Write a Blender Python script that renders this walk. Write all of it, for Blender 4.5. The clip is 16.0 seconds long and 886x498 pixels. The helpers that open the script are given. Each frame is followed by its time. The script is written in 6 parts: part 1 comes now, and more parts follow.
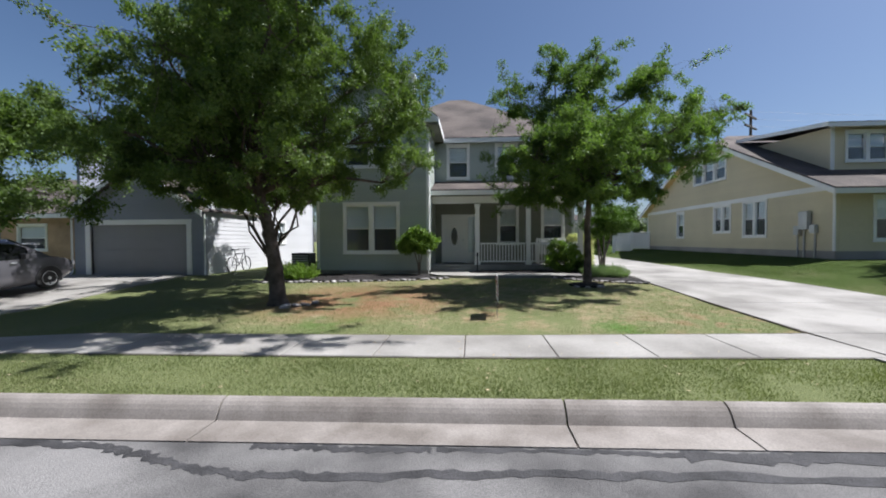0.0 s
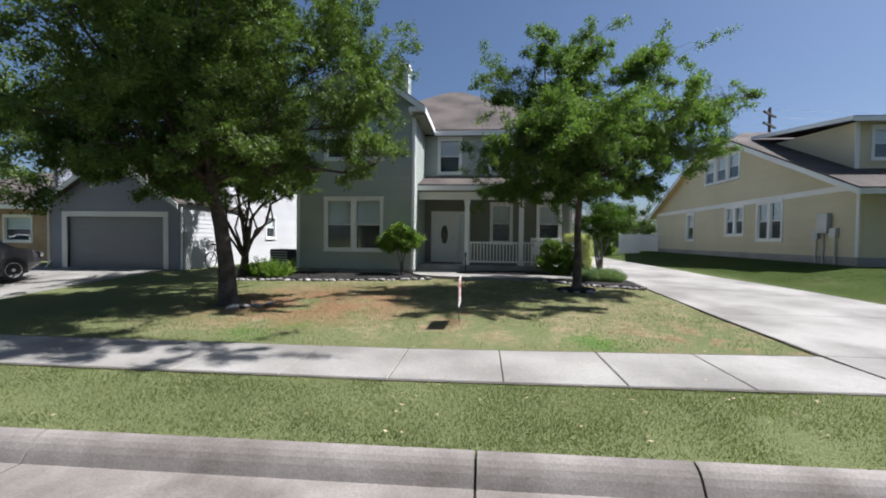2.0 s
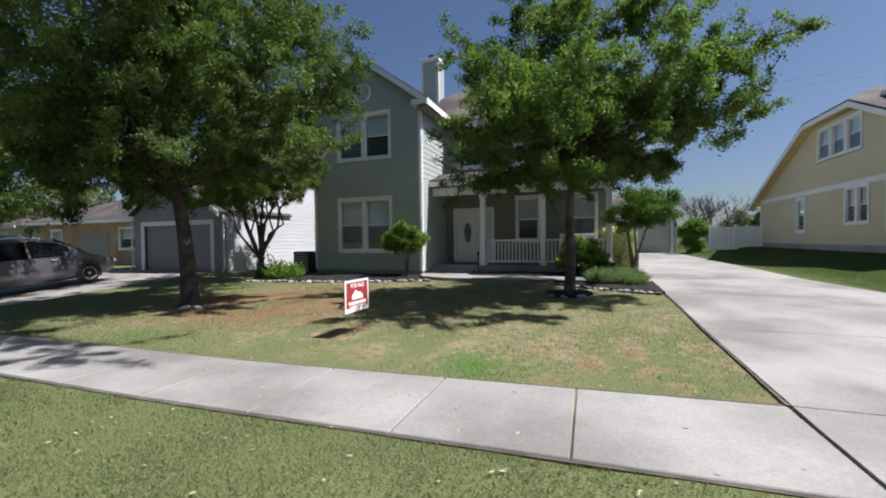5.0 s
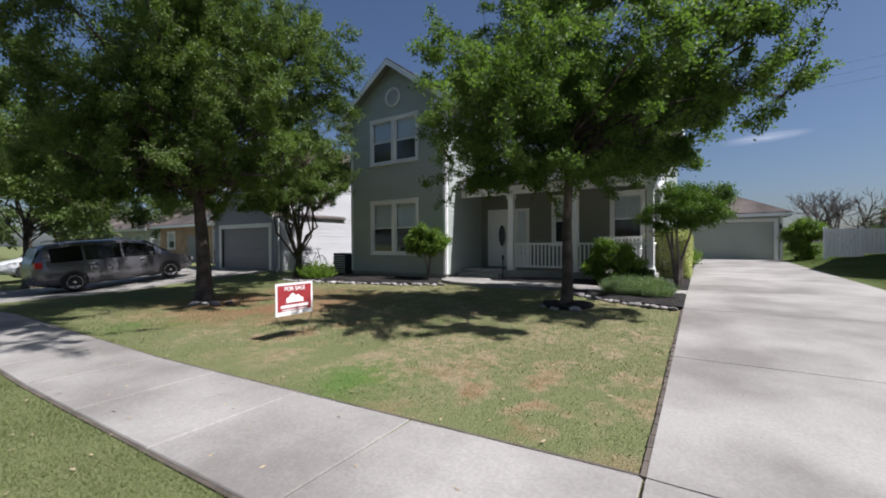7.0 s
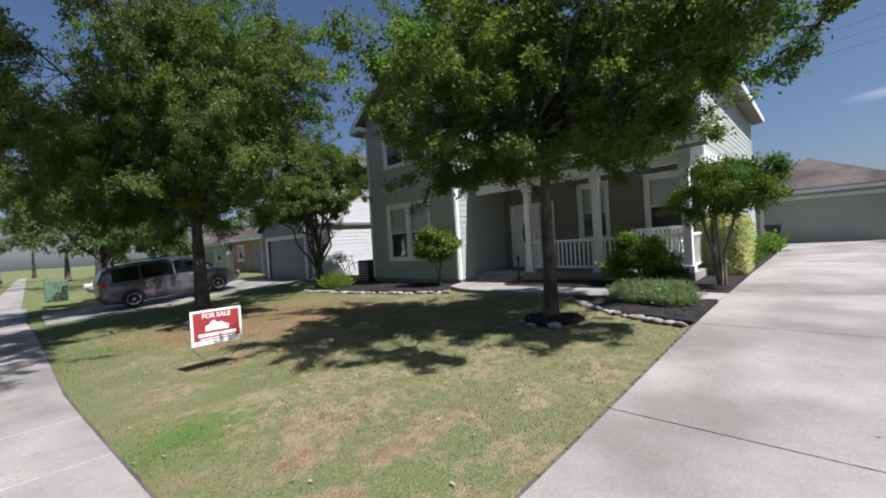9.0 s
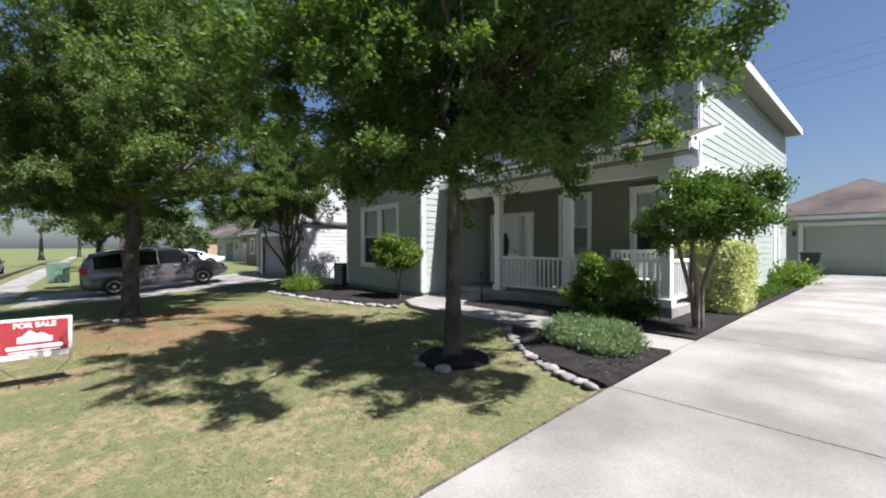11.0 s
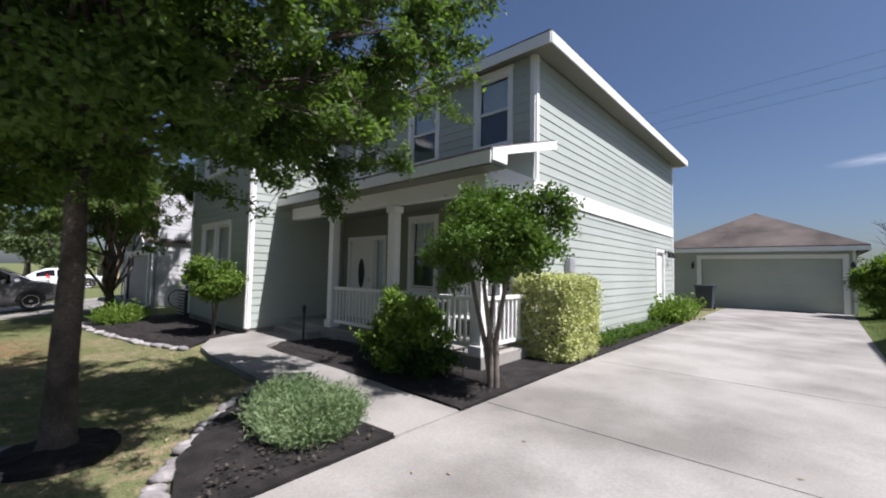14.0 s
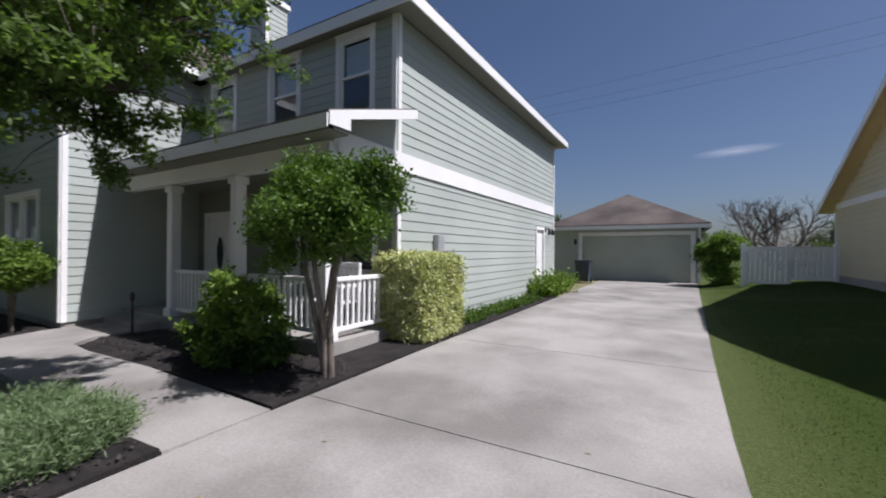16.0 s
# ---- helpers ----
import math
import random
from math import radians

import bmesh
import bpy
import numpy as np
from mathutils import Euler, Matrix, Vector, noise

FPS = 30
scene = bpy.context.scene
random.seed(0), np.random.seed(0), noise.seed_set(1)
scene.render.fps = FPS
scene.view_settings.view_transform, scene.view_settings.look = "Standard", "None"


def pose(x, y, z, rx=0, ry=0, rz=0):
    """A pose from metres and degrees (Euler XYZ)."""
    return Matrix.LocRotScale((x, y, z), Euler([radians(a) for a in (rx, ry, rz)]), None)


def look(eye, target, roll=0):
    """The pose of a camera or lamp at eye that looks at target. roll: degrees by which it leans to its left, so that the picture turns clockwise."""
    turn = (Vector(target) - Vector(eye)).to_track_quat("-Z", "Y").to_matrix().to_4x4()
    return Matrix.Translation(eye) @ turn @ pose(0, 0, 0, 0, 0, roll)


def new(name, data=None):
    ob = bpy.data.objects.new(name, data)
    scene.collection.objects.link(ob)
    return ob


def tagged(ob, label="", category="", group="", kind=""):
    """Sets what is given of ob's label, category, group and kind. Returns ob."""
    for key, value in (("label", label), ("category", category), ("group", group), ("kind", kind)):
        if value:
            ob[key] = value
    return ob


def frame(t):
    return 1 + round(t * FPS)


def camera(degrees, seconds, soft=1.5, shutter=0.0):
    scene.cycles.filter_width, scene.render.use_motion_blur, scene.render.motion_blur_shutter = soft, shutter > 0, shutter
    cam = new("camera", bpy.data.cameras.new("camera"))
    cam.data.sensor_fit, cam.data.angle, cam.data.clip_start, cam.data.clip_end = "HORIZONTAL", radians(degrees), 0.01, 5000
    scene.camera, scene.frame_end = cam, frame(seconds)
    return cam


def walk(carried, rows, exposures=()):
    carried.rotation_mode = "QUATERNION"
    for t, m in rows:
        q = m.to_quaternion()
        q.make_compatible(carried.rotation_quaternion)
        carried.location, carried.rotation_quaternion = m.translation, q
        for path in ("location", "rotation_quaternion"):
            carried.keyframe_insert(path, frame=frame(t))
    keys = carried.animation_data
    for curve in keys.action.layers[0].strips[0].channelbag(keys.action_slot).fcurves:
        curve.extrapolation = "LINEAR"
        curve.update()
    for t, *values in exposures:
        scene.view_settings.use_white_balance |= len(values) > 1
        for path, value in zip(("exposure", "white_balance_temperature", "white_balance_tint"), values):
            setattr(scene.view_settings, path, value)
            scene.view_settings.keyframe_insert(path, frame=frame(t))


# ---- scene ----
cam = camera(96.2, 16.0, soft=1.9, shutter=0.3)
PATH = [
    (0, (-0.027, -0.325, 1.581), (-0.176, 1.669, 1.541), -0.3),
    (0.5, (0.107, -0.117, 1.579), (-0.004, 1.877, 1.475), 0.3),
    (1, (0.286, 0.13, 1.581), (0.201, 2.128, 1.549), 0.1),
    (1.5, (0.524, 0.353, 1.585), (0.372, 2.347, 1.604), -0.2),
    (2, (0.805, 0.644, 1.558), (0.599, 2.633, 1.512), 0.7),
    (2.5, (1.135, 0.933, 1.54), (0.871, 2.915, 1.478), -1.7),
    (3, (1.598, 1.218, 1.531), (1.316, 3.198, 1.503), 0.5),
    (3.5, (2.05, 1.52, 1.5), (1.7, 3.489, 1.496), -0.3),
    (4, (2.539, 1.734, 1.501), (2.07, 3.678, 1.499), -0.3),
    (6.5, (4.876, 3.168, 1.458), (3.891, 4.906, 1.367), -1.2),
    (7, (5.253, 3.535, 1.484), (4.163, 5.212, 1.459), -0.3),
    (7.5, (5.563, 3.93, 1.516), (4.401, 5.558, 1.515), -1.8),
    (8, (5.821, 4.40, 1.539), (4.58, 5.968, 1.50), -3.1),
    (10.5, (6.715, 7.048, 1.734), (5.202, 8.357, 1.74), -1.8),
    (11, (6.837, 7.6, 1.741), (5.336, 8.922, 1.731), -0.1),
    (11.5, (6.958, 8.148, 1.778), (5.505, 9.523, 1.79), -0.4),
    (12, (7.106, 8.643, 1.807), (5.649, 10.012, 1.786), 0.2),
    (12.5, (7.244, 9.133, 1.819), (5.743, 10.454, 1.786), -0.3),
    (13, (7.412, 9.643, 1.843), (5.919, 10.974, 1.832), -1.2),
    (13.5, (7.538, 10.191, 1.859), (6.099, 11.578, 1.923), 0.5),
    (14, (7.712, 10.657, 1.88), (6.36, 12.127, 1.99), 1.1),
    (14.5, (7.825, 11.081, 1.878), (6.445, 12.529, 1.911), 2.8),
    (15, (7.929, 11.369, 1.891), (6.608, 12.868, 1.975), 2.1),
    (15.5, (8.067, 11.53, 1.878), (6.839, 13.108, 1.902), 0.8),
    (16, (8.189, 11.586, 1.888), (7.172, 13.309, 1.895), 0.4),
]
# stops, white balance
EXPOSURE = [(0, 0.82, 5900, 12), (4, 0.76, 5950, 13), (7, 0.55, 5980, 15), (8.2, 0.55, 5980, 15), (10.5, 1.02, 6000, 15), (11.5, 1.04, 6000, 15), (13, 0.83, 6010, 16), (14.5, 0.57, 5970, 18), (16, 0.28, 5920, 19)]
walk(cam, [(t, look(eye, target, roll)) for t, eye, target, roll in PATH], exposures=EXPOSURE)

# ---- light ----
SUN = Vector((0.63, 0.12, 1.0)).normalized()      # towards the sun
world = bpy.data.worlds.new("sky")
world.use_nodes = True
scene.world = world
wn, wl = world.node_tree.nodes, world.node_tree.links
sky = wn.new("ShaderNodeTexSky")
sky.sky_type, sky.sun_disc = "NISHITA", False
sky.sun_elevation = math.asin(SUN.z)
sky.sun_rotation = math.atan2(SUN.x, SUN.y)
sky.air_density, sky.dust_density, sky.ozone_density = 1.0, 1.6, 3.4
wl.new(sky.outputs[0], wn["Background"].inputs[0])
wn["Background"].inputs[1].default_value = 0.054
sun = new("sun", bpy.data.lights.new("sun", "SUN"))
sun.data.energy, sun.data.angle, sun.data.color = 5.5, radians(0.55), (1.0, 0.95, 0.88)
sun.matrix_world = look(SUN * 60, (0, 0, 0))


# ---- materials ----
def mat(name, color, rough=0.7, var=0.18, big=0.6, fine=40.0, bump=0.15, metal=0.0, second=None, rand=0.0, spec=0.4, detail=6.0):
    """Principled paint with large stains and fine grain at real size."""
    m = bpy.data.materials.new(name)
    m.use_nodes = True
    n, l = m.node_tree.nodes, m.node_tree.links
    p = n["Principled BSDF"]
    p.inputs["Roughness"].default_value, p.inputs["Metallic"].default_value = rough, metal
    p.inputs["Specular IOR Level"].default_value = spec
    tc = n.new("ShaderNodeTexCoord")
    a, b = n.new("ShaderNodeTexNoise"), n.new("ShaderNodeTexNoise")
    a.inputs["Scale"].default_value, b.inputs["Scale"].default_value = big, fine
    a.inputs["Detail"].default_value, b.inputs["Detail"].default_value = detail, 4.0
    geo = n.new("ShaderNodeNewGeometry")
    l.new(geo.outputs["Position"], a.inputs["Vector"]), l.new(geo.outputs["Position"], b.inputs["Vector"])
    ramp = n.new("ShaderNodeValToRGB")
    c0 = [c * (1 - var) for c in color]
    c1 = list(second) if second else [min(1, c * (1 + var)) for c in color]
    ramp.color_ramp.elements[0].position, ramp.color_ramp.elements[1].position = 0.36, 0.64
    ramp.color_ramp.elements[0].color, ramp.color_ramp.elements[1].color = (*c0, 1), (*c1, 1)
    l.new(a.outputs["Fac"], ramp.inputs["Fac"])
    hsv = n.new("ShaderNodeHueSaturation")
    l.new(ramp.outputs[0], hsv.inputs["Color"])
    mp = n.new("ShaderNodeMapRange")
    mp.inputs[1].default_value, mp.inputs[2].default_value = 0.3, 0.7
    mp.inputs[3].default_value, mp.inputs[4].default_value = 1 - var * 0.7, 1 + var * 0.7
    l.new(b.outputs["Fac"], mp.inputs[0])
    last = mp.outputs[0]
    if rand:
        oi, mr, mu = n.new("ShaderNodeObjectInfo"), n.new("ShaderNodeMapRange"), n.new("ShaderNodeMath")
        mr.inputs[3].default_value, mr.inputs[4].default_value = 1 - rand, 1 + rand
        l.new(oi.outputs["Random"], mr.inputs[0])
        mu.operation = "MULTIPLY"
        l.new(last, mu.inputs[0]), l.new(mr.outputs[0], mu.inputs[1])
        last = mu.outputs[0]
    l.new(last, hsv.inputs["Value"])
    l.new(hsv.outputs[0], p.inputs["Base Color"])
    if bump:
        bp = n.new("ShaderNodeBump")
        bp.inputs["Strength"].default_value, bp.inputs["Distance"].default_value = bump, 0.02
        l.new(b.outputs["Fac"], bp.inputs["Height"]), l.new(bp.outputs[0], p.inputs["Normal"])
    return m


def leaf_mat(name, color, light, trans=0.35):
    m = bpy.data.materials.new(name)
    m.use_nodes = True
    n, l = m.node_tree.nodes, m.node_tree.links
    p, out = n["Principled BSDF"], n["Material Output"]
    geo, ramp, tr, mix = n.new("ShaderNodeNewGeometry"), n.new("ShaderNodeValToRGB"), n.new("ShaderNodeBsdfTranslucent"), n.new("ShaderNodeMixShader")
    noi = n.new("ShaderNodeTexNoise")
    noi.inputs["Scale"].default_value = 1.3
    l.new(geo.outputs["Position"], noi.inputs["Vector"])
    ad = n.new("ShaderNodeMath")
    ad.operation, ad.use_clamp = "MULTIPLY_ADD", True
    ad.inputs[1].default_value = 0.55
    l.new(geo.outputs["Random Per Island"], ad.inputs[0])
    sub = n.new("ShaderNodeMapRange")
    sub.inputs[1].default_value, sub.inputs[2].default_value, sub.inputs[4].default_value = 0.3, 0.7, 0.45
    l.new(noi.outputs["Fac"], sub.inputs[0]), l.new(sub.outputs[0], ad.inputs[2])
    ramp.color_ramp.elements[0].color, ramp.color_ramp.elements[1].color = (*color, 1), (*light, 1)
    l.new(ad.outputs[0], ramp.inputs["Fac"])
    l.new(ramp.outputs[0], p.inputs["Base Color"])
    p.inputs["Roughness"].default_value, p.inputs["Specular IOR Level"].default_value = 0.55, 0.3
    tint = n.new("ShaderNodeMix")
    tint.data_type, tint.blend_type = "RGBA", "MULTIPLY"
    tint.inputs[0].default_value = 1.0
    l.new(ramp.outputs[0], tint.inputs[6])
    tint.inputs[7].default_value = (1.2, 1.35, 0.55, 1)
    l.new(tint.outputs[2], tr.inputs["Color"])
    mix.inputs[0].default_value = trans
    l.new(p.outputs[0], mix.inputs[1]), l.new(tr.outputs[0], mix.inputs[2]), l.new(mix.outputs[0], out.inputs[0])
    return m


def glass_mat(name, tint=(0.95, 0.97, 0.98), rough=0.02):
    """A window pane: mostly clear, mirror-like at its surface."""
    m = bpy.data.materials.new(name)
    m.use_nodes = True
    n, l = m.node_tree.nodes, m.node_tree.links
    tr, gl, mix = n.new("ShaderNodeBsdfTransparent"), n.new("ShaderNodeBsdfGlossy"), n.new("ShaderNodeMixShader")
    lw, pw, ma = n.new("ShaderNodeLayerWeight"), n.new("ShaderNodeMath"), n.new("ShaderNodeMath")
    tr.inputs[0].default_value = (*tint, 1)
    gl.inputs["Roughness"].default_value = rough
    lw.inputs["Blend"].default_value = 0.5
    pw.operation, ma.operation = "POWER", "MULTIPLY_ADD"
    pw.inputs[1].default_value, ma.inputs[1].default_value, ma.inputs[2].default_value = 3.0, 0.5, 0.045
    l.new(lw.outputs["Facing"], pw.inputs[0]), l.new(pw.outputs[0], ma.inputs[0]), l.new(ma.outputs[0], mix.inputs[0])
    l.new(tr.outputs[0], mix.inputs[1]), l.new(gl.outputs[0], mix.inputs[2])
    l.new(mix.outputs[0], n["Material Output"].inputs[0])
    return m


# warmer taupe, darkened so that porch and eave shade sits in the colour
SHADE_TAUPE = mat("shade_taupe", (0.19, 0.193, 0.16), 0.6, 0.05, 0.5, 25, 0.06, rand=0.03)
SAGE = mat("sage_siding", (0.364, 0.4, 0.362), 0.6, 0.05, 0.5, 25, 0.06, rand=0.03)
WHITE = mat("white_trim", (0.76, 0.76, 0.74), 0.5, 0.04, 0.8, 30, 0.04)
CONC = mat("concrete", (0.202, 0.19, 0.171), 0.85, 0.16, 0.8, 45, 0.12, second=(0.3, 0.286, 0.262))
CONC2 = mat("kerb_concrete", (0.17, 0.148, 0.128), 0.85, 0.22, 1.6, 60, 0.12, second=(0.25, 0.226, 0.203))
ASPH = mat("asphalt", (0.105, 0.101, 0.099), 0.95, 0.5, 0.8, 110, 0.45, second=(0.185, 0.178, 0.171))
TAR = mat("tar_seal", (0.036, 0.035, 0.036), 0.8, 0.4, 3, 60, 0.5)
JOINT = mat("joint_dirt", (0.09, 0.075, 0.06), 0.95, 0.3, 4, 80, 0.2)
MULCH = mat("mulch", (0.015, 0.0125, 0.0115), 0.95, 0.5, 5, 70, 0.8)
SHINGLE = mat("brown_shingle", (0.062, 0.05, 0.044), 0.9, 0.28, 0.7, 60, 0.5, second=(0.11, 0.09, 0.078))
BARK = mat("bark", (0.082, 0.066, 0.054), 0.95, 0.4, 5, 60, 0.9)
BARK2 = mat("pale_bark", (0.15, 0.127, 0.105), 0.9, 0.3, 6, 50, 0.5)
DEADW = mat("dead_wood", (0.10, 0.085, 0.075), 0.95, 0.3, 5, 50, 0.5)
FOUND = mat("foundation", (0.30, 0.28, 0.25), 0.9, 0.18, 2, 60, 0.3)
GDOOR = mat("sage_garage_door", (0.391, 0.425, 0.365), 0.55, 0.05, 0.8, 30, 0.04)
YELL = mat("cream_siding", (0.57, 0.506, 0.35), 0.65, 0.05, 0.5, 25, 0.06, rand=0.02)
# ochre with the warm bounced light put into the colour
YSOFF = mat("bounce_ochre_soffit", (0.66, 0.50, 0.25), 0.65, 0.06, 0.5, 25, 0.05)
YBASE = mat("grey_block_base", (0.30, 0.285, 0.27), 0.9, 0.12, 1, 40, 0.3)
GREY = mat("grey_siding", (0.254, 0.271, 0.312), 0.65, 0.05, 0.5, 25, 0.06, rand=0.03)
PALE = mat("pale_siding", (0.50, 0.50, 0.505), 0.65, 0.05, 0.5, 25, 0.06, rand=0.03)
GREYDOOR = mat("grey_garage_door", (0.238, 0.238, 0.25), 0.6, 0.05, 0.8, 30, 0.04)
TAN = mat("tan_brick", (0.36, 0.25, 0.17), 0.9, 0.2, 1, 25, 0.3)
DARK = mat("dark_metal", (0.03, 0.03, 0.032), 0.5, 0.2, 3, 50, 0.1)
RUBBER = mat("rubber", (0.02, 0.02, 0.02), 0.85, 0.2, 5, 80, 0.2)
METAL = mat("grey_metal", (0.42, 0.43, 0.44), 0.4, 0.1, 2, 50, 0.05, metal=0.4)
ALLOY = mat("alloy", (0.72, 0.72, 0.73), 0.35, 0.08, 3, 50, 0.0, metal=0.15)
# dark colour stands in for the lack of light indoors
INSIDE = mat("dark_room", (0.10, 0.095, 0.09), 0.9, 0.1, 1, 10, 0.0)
BLIND = mat("white_blind", (0.72, 0.76, 0.78), 0.6, 0.04, 1, 20, 0.0)
SCREEN = mat("insect_screen", (0.035, 0.04, 0.045), 0.8, 0.1, 3, 200, 0.0)
GLASS = glass_mat("window_glass")
CARGLASS = glass_mat("car_glass", (0.12, 0.13, 0.14))
VANPAINT = mat("charcoal_car_paint", (0.15, 0.147, 0.16), 0.22, 0.05, 1, 30, 0.0, metal=0.5, spec=0.6)
CARWHITE = mat("white_car_paint", (0.75, 0.76, 0.78), 0.25, 0.03, 1, 30, 0.0, spec=0.6)
REDLAMP = mat("red_lamp", (0.45, 0.02, 0.02), 0.25, 0.05, 2, 30, 0.0)
SIGNRED = mat("sign_red", (0.30, 0.035, 0.04), 0.5, 0.06, 3, 40, 0.02)
SIGNWHITE = mat("sign_white", (0.80, 0.79, 0.78), 0.5, 0.04, 3, 40, 0.02)
STONE = mat("edging_stone", (0.232, 0.216, 0.208), 0.9, 0.25, 6, 40, 0.5, second=(0.336, 0.316, 0.304), rand=0.25)
VINYL = mat("white_vinyl", (0.80, 0.81, 0.83), 0.45, 0.03, 0.7, 30, 0.02)
WOODF = mat("weathered_fence", (0.28, 0.19, 0.12), 0.9, 0.2, 2, 40, 0.3, rand=0.15)
OAK = leaf_mat("oak_leaf", (0.045, 0.076, 0.020), (0.15, 0.215, 0.055), 0.42)
OAK2 = leaf_mat("elm_leaf", (0.05, 0.09, 0.024), (0.155, 0.23, 0.058), 0.50)
TOPLEAF = leaf_mat("crape_leaf", (0.034, 0.074, 0.012), (0.125, 0.21, 0.034))
BRIGHT = leaf_mat("bright_leaf", (0.055, 0.105, 0.014), (0.19, 0.285, 0.045))
VARIEG = leaf_mat("variegated_leaf", (0.25, 0.28, 0.10), (0.66, 0.66, 0.36), 0.3)
SILVER = leaf_mat("silver_green_leaf", (0.07, 0.125, 0.045), (0.27, 0.345, 0.185), 0.3)
DKLEAF = leaf_mat("dark_leaf", (0.018, 0.042, 0.010), (0.06, 0.11, 0.02))
FARLEAF = leaf_mat("far_leaf", (0.05, 0.075, 0.03), (0.12, 0.16, 0.06))
BLADE = leaf_mat("grass_blade", (0.095, 0.124, 0.043), (0.215, 0.238, 0.10), 0.3)
BLADE2 = leaf_mat("deep_grass_blade", (0.031, 0.0527, 0.00868), (0.0806, 0.105, 0.0217), 0.3)


def grass_mat():
    """Mown lawn: green, with straw-coloured dry patches and bare brown soil."""
    m = bpy.data.materials.new("lawn")
    m.use_nodes = True
    n, l = m.node_tree.nodes, m.node_tree.links
    p = n["Principled BSDF"]
    p.inputs["Roughness"].default_value, p.inputs["Specular IOR Level"].default_value = 0.95, 0.1
    geo = n.new("ShaderNodeNewGeometry")

    def noise_at(scale, detail=5.0):
        t = n.new("ShaderNodeTexNoise")
        t.inputs["Scale"].default_value, t.inputs["Detail"].default_value = scale, detail
        l.new(geo.outputs["Position"], t.inputs["Vector"])
        return t.outputs["Fac"]

    def rng(sock, a, b, c=0.0, d=1.0):
        r = n.new("ShaderNodeMapRange")
        for k, v in zip((1, 2, 3, 4), (a, b, c, d)):
            r.inputs[k].default_value = v
        l.new(sock, r.inputs[0])
        return r.outputs[0]

    def mixc(fac, a, b):
        x = n.new("ShaderNodeMix")
        x.data_type = "RGBA"
        l.new(fac, x.inputs[0])
        for k, v in ((6, a), (7, b)):
            if isinstance(v, tuple):
                x.inputs[k].default_value = (*v, 1)
            else:
                l.new(v, x.inputs[k])
        return x.outputs[2]

    def math2(op, a, b):
        x = n.new("ShaderNodeMath")
        x.operation, x.use_clamp = op, True
        for k, v in ((0, a), (1, b)):
            if isinstance(v, (int, float)):
                x.inputs[k].default_value = v
            else:
                l.new(v, x.inputs[k])
        return x.outputs[0]

    fine, mid, large = noise_at(70, 3), noise_at(9, 4), noise_at(0.55, 4)
    green = mixc(rng(fine, 0.3, 0.7), (0.0774, 0.0946, 0.0361), (0.185, 0.202, 0.0903))
    straw = mixc(rng(fine, 0.3, 0.7), (0.172, 0.138, 0.0774), (0.353, 0.288, 0.181))
    soil = mixc(rng(fine, 0.3, 0.7), (0.146, 0.0774, 0.043), (0.284, 0.168, 0.0946))
    sep = n.new("ShaderNodeSeparateXYZ")
    l.new(geo.outputs["Position"], sep.inputs[0])
    # the front lawn is drier than the strip by the kerb and the neighbour's lawn
    yard = math2("MULTIPLY", rng(sep.outputs[1], 5.6, 6.6), rng(sep.outputs[0], 6.5, 8.0, 1.0, 0.0))
    yard = math2("MULTIPLY", yard, rng(sep.outputs[0], -6.0, -3.5))
    patch = noise_at(2.3, 6)
    mott = math2("ADD", math2("MULTIPLY", rng(large, 0.36, 0.6), 0.4), math2("MULTIPLY", rng(patch, 0.45, 0.55), 0.8))
    dry = math2("ADD", math2("MULTIPLY", mott, yard), math2("MULTIPLY", rng(large, 0.55, 0.75), 0.22))
    dry = math2("MULTIPLY", dry, rng(mid, 0.38, 0.58, 0.12, 1.0))

    def near(x, y, r0, r1):
        v = n.new("ShaderNodeVectorMath")
        v.operation = "DISTANCE"
        l.new(geo.outputs["Position"], v.inputs[0])
        v.inputs[1].default_value = (x, y, 0.22)
        return rng(v.outputs["Value"], r0, r1, 1.0, 0.0)

    # lush clumps that the sprinkler reaches
    lush = math2("ADD", near(2.45, 6.3, 0.1, 0.75), near(-2.4, 6.5, 0.2, 1.0))
    lush = math2("MULTIPLY", lush, rng(patch, 0.42, 0.6))
    dry = math2("SUBTRACT", dry, lush)
    worn = math2("MULTIPLY", math2("ADD", near(3.9, 6.6, 0.3, 1.6), near(0.4, 7.6, 0.4, 1.8)), rng(patch, 0.5, 0.62))
    deep = mixc(rng(fine, 0.3, 0.7), (0.022, 0.042, 0.006), (0.058, 0.085, 0.015))
    green = mixc(rng(sep.outputs[0], 7.5, 9.5), green, deep)
    green = mixc(lush, green, mixc(rng(fine, 0.3, 0.7), (0.045, 0.092, 0.018), (0.12, 0.20, 0.05)))
    col = mixc(dry, green, straw)
    # bare soil under the oak and in worn spots
    bare = math2("MULTIPLY", near(-2.8, 9.0, 1.2, 3.0), rng(noise_at(1.6, 5), 0.34, 0.52))
    bare = math2("ADD", bare, math2("MULTIPLY", worn, 0.6))
    col = mixc(bare, col, soil)
    l.new(col, p.inputs["Base Color"])
    bp = n.new("ShaderNodeBump")
    bp.inputs["Strength"].default_value, bp.inputs["Distance"].default_value = 0.8, 0.03
    l.new(fine, bp.inputs["Height"]), l.new(bp.outputs[0], p.inputs["Normal"])
    return m


LAWN = grass_mat()


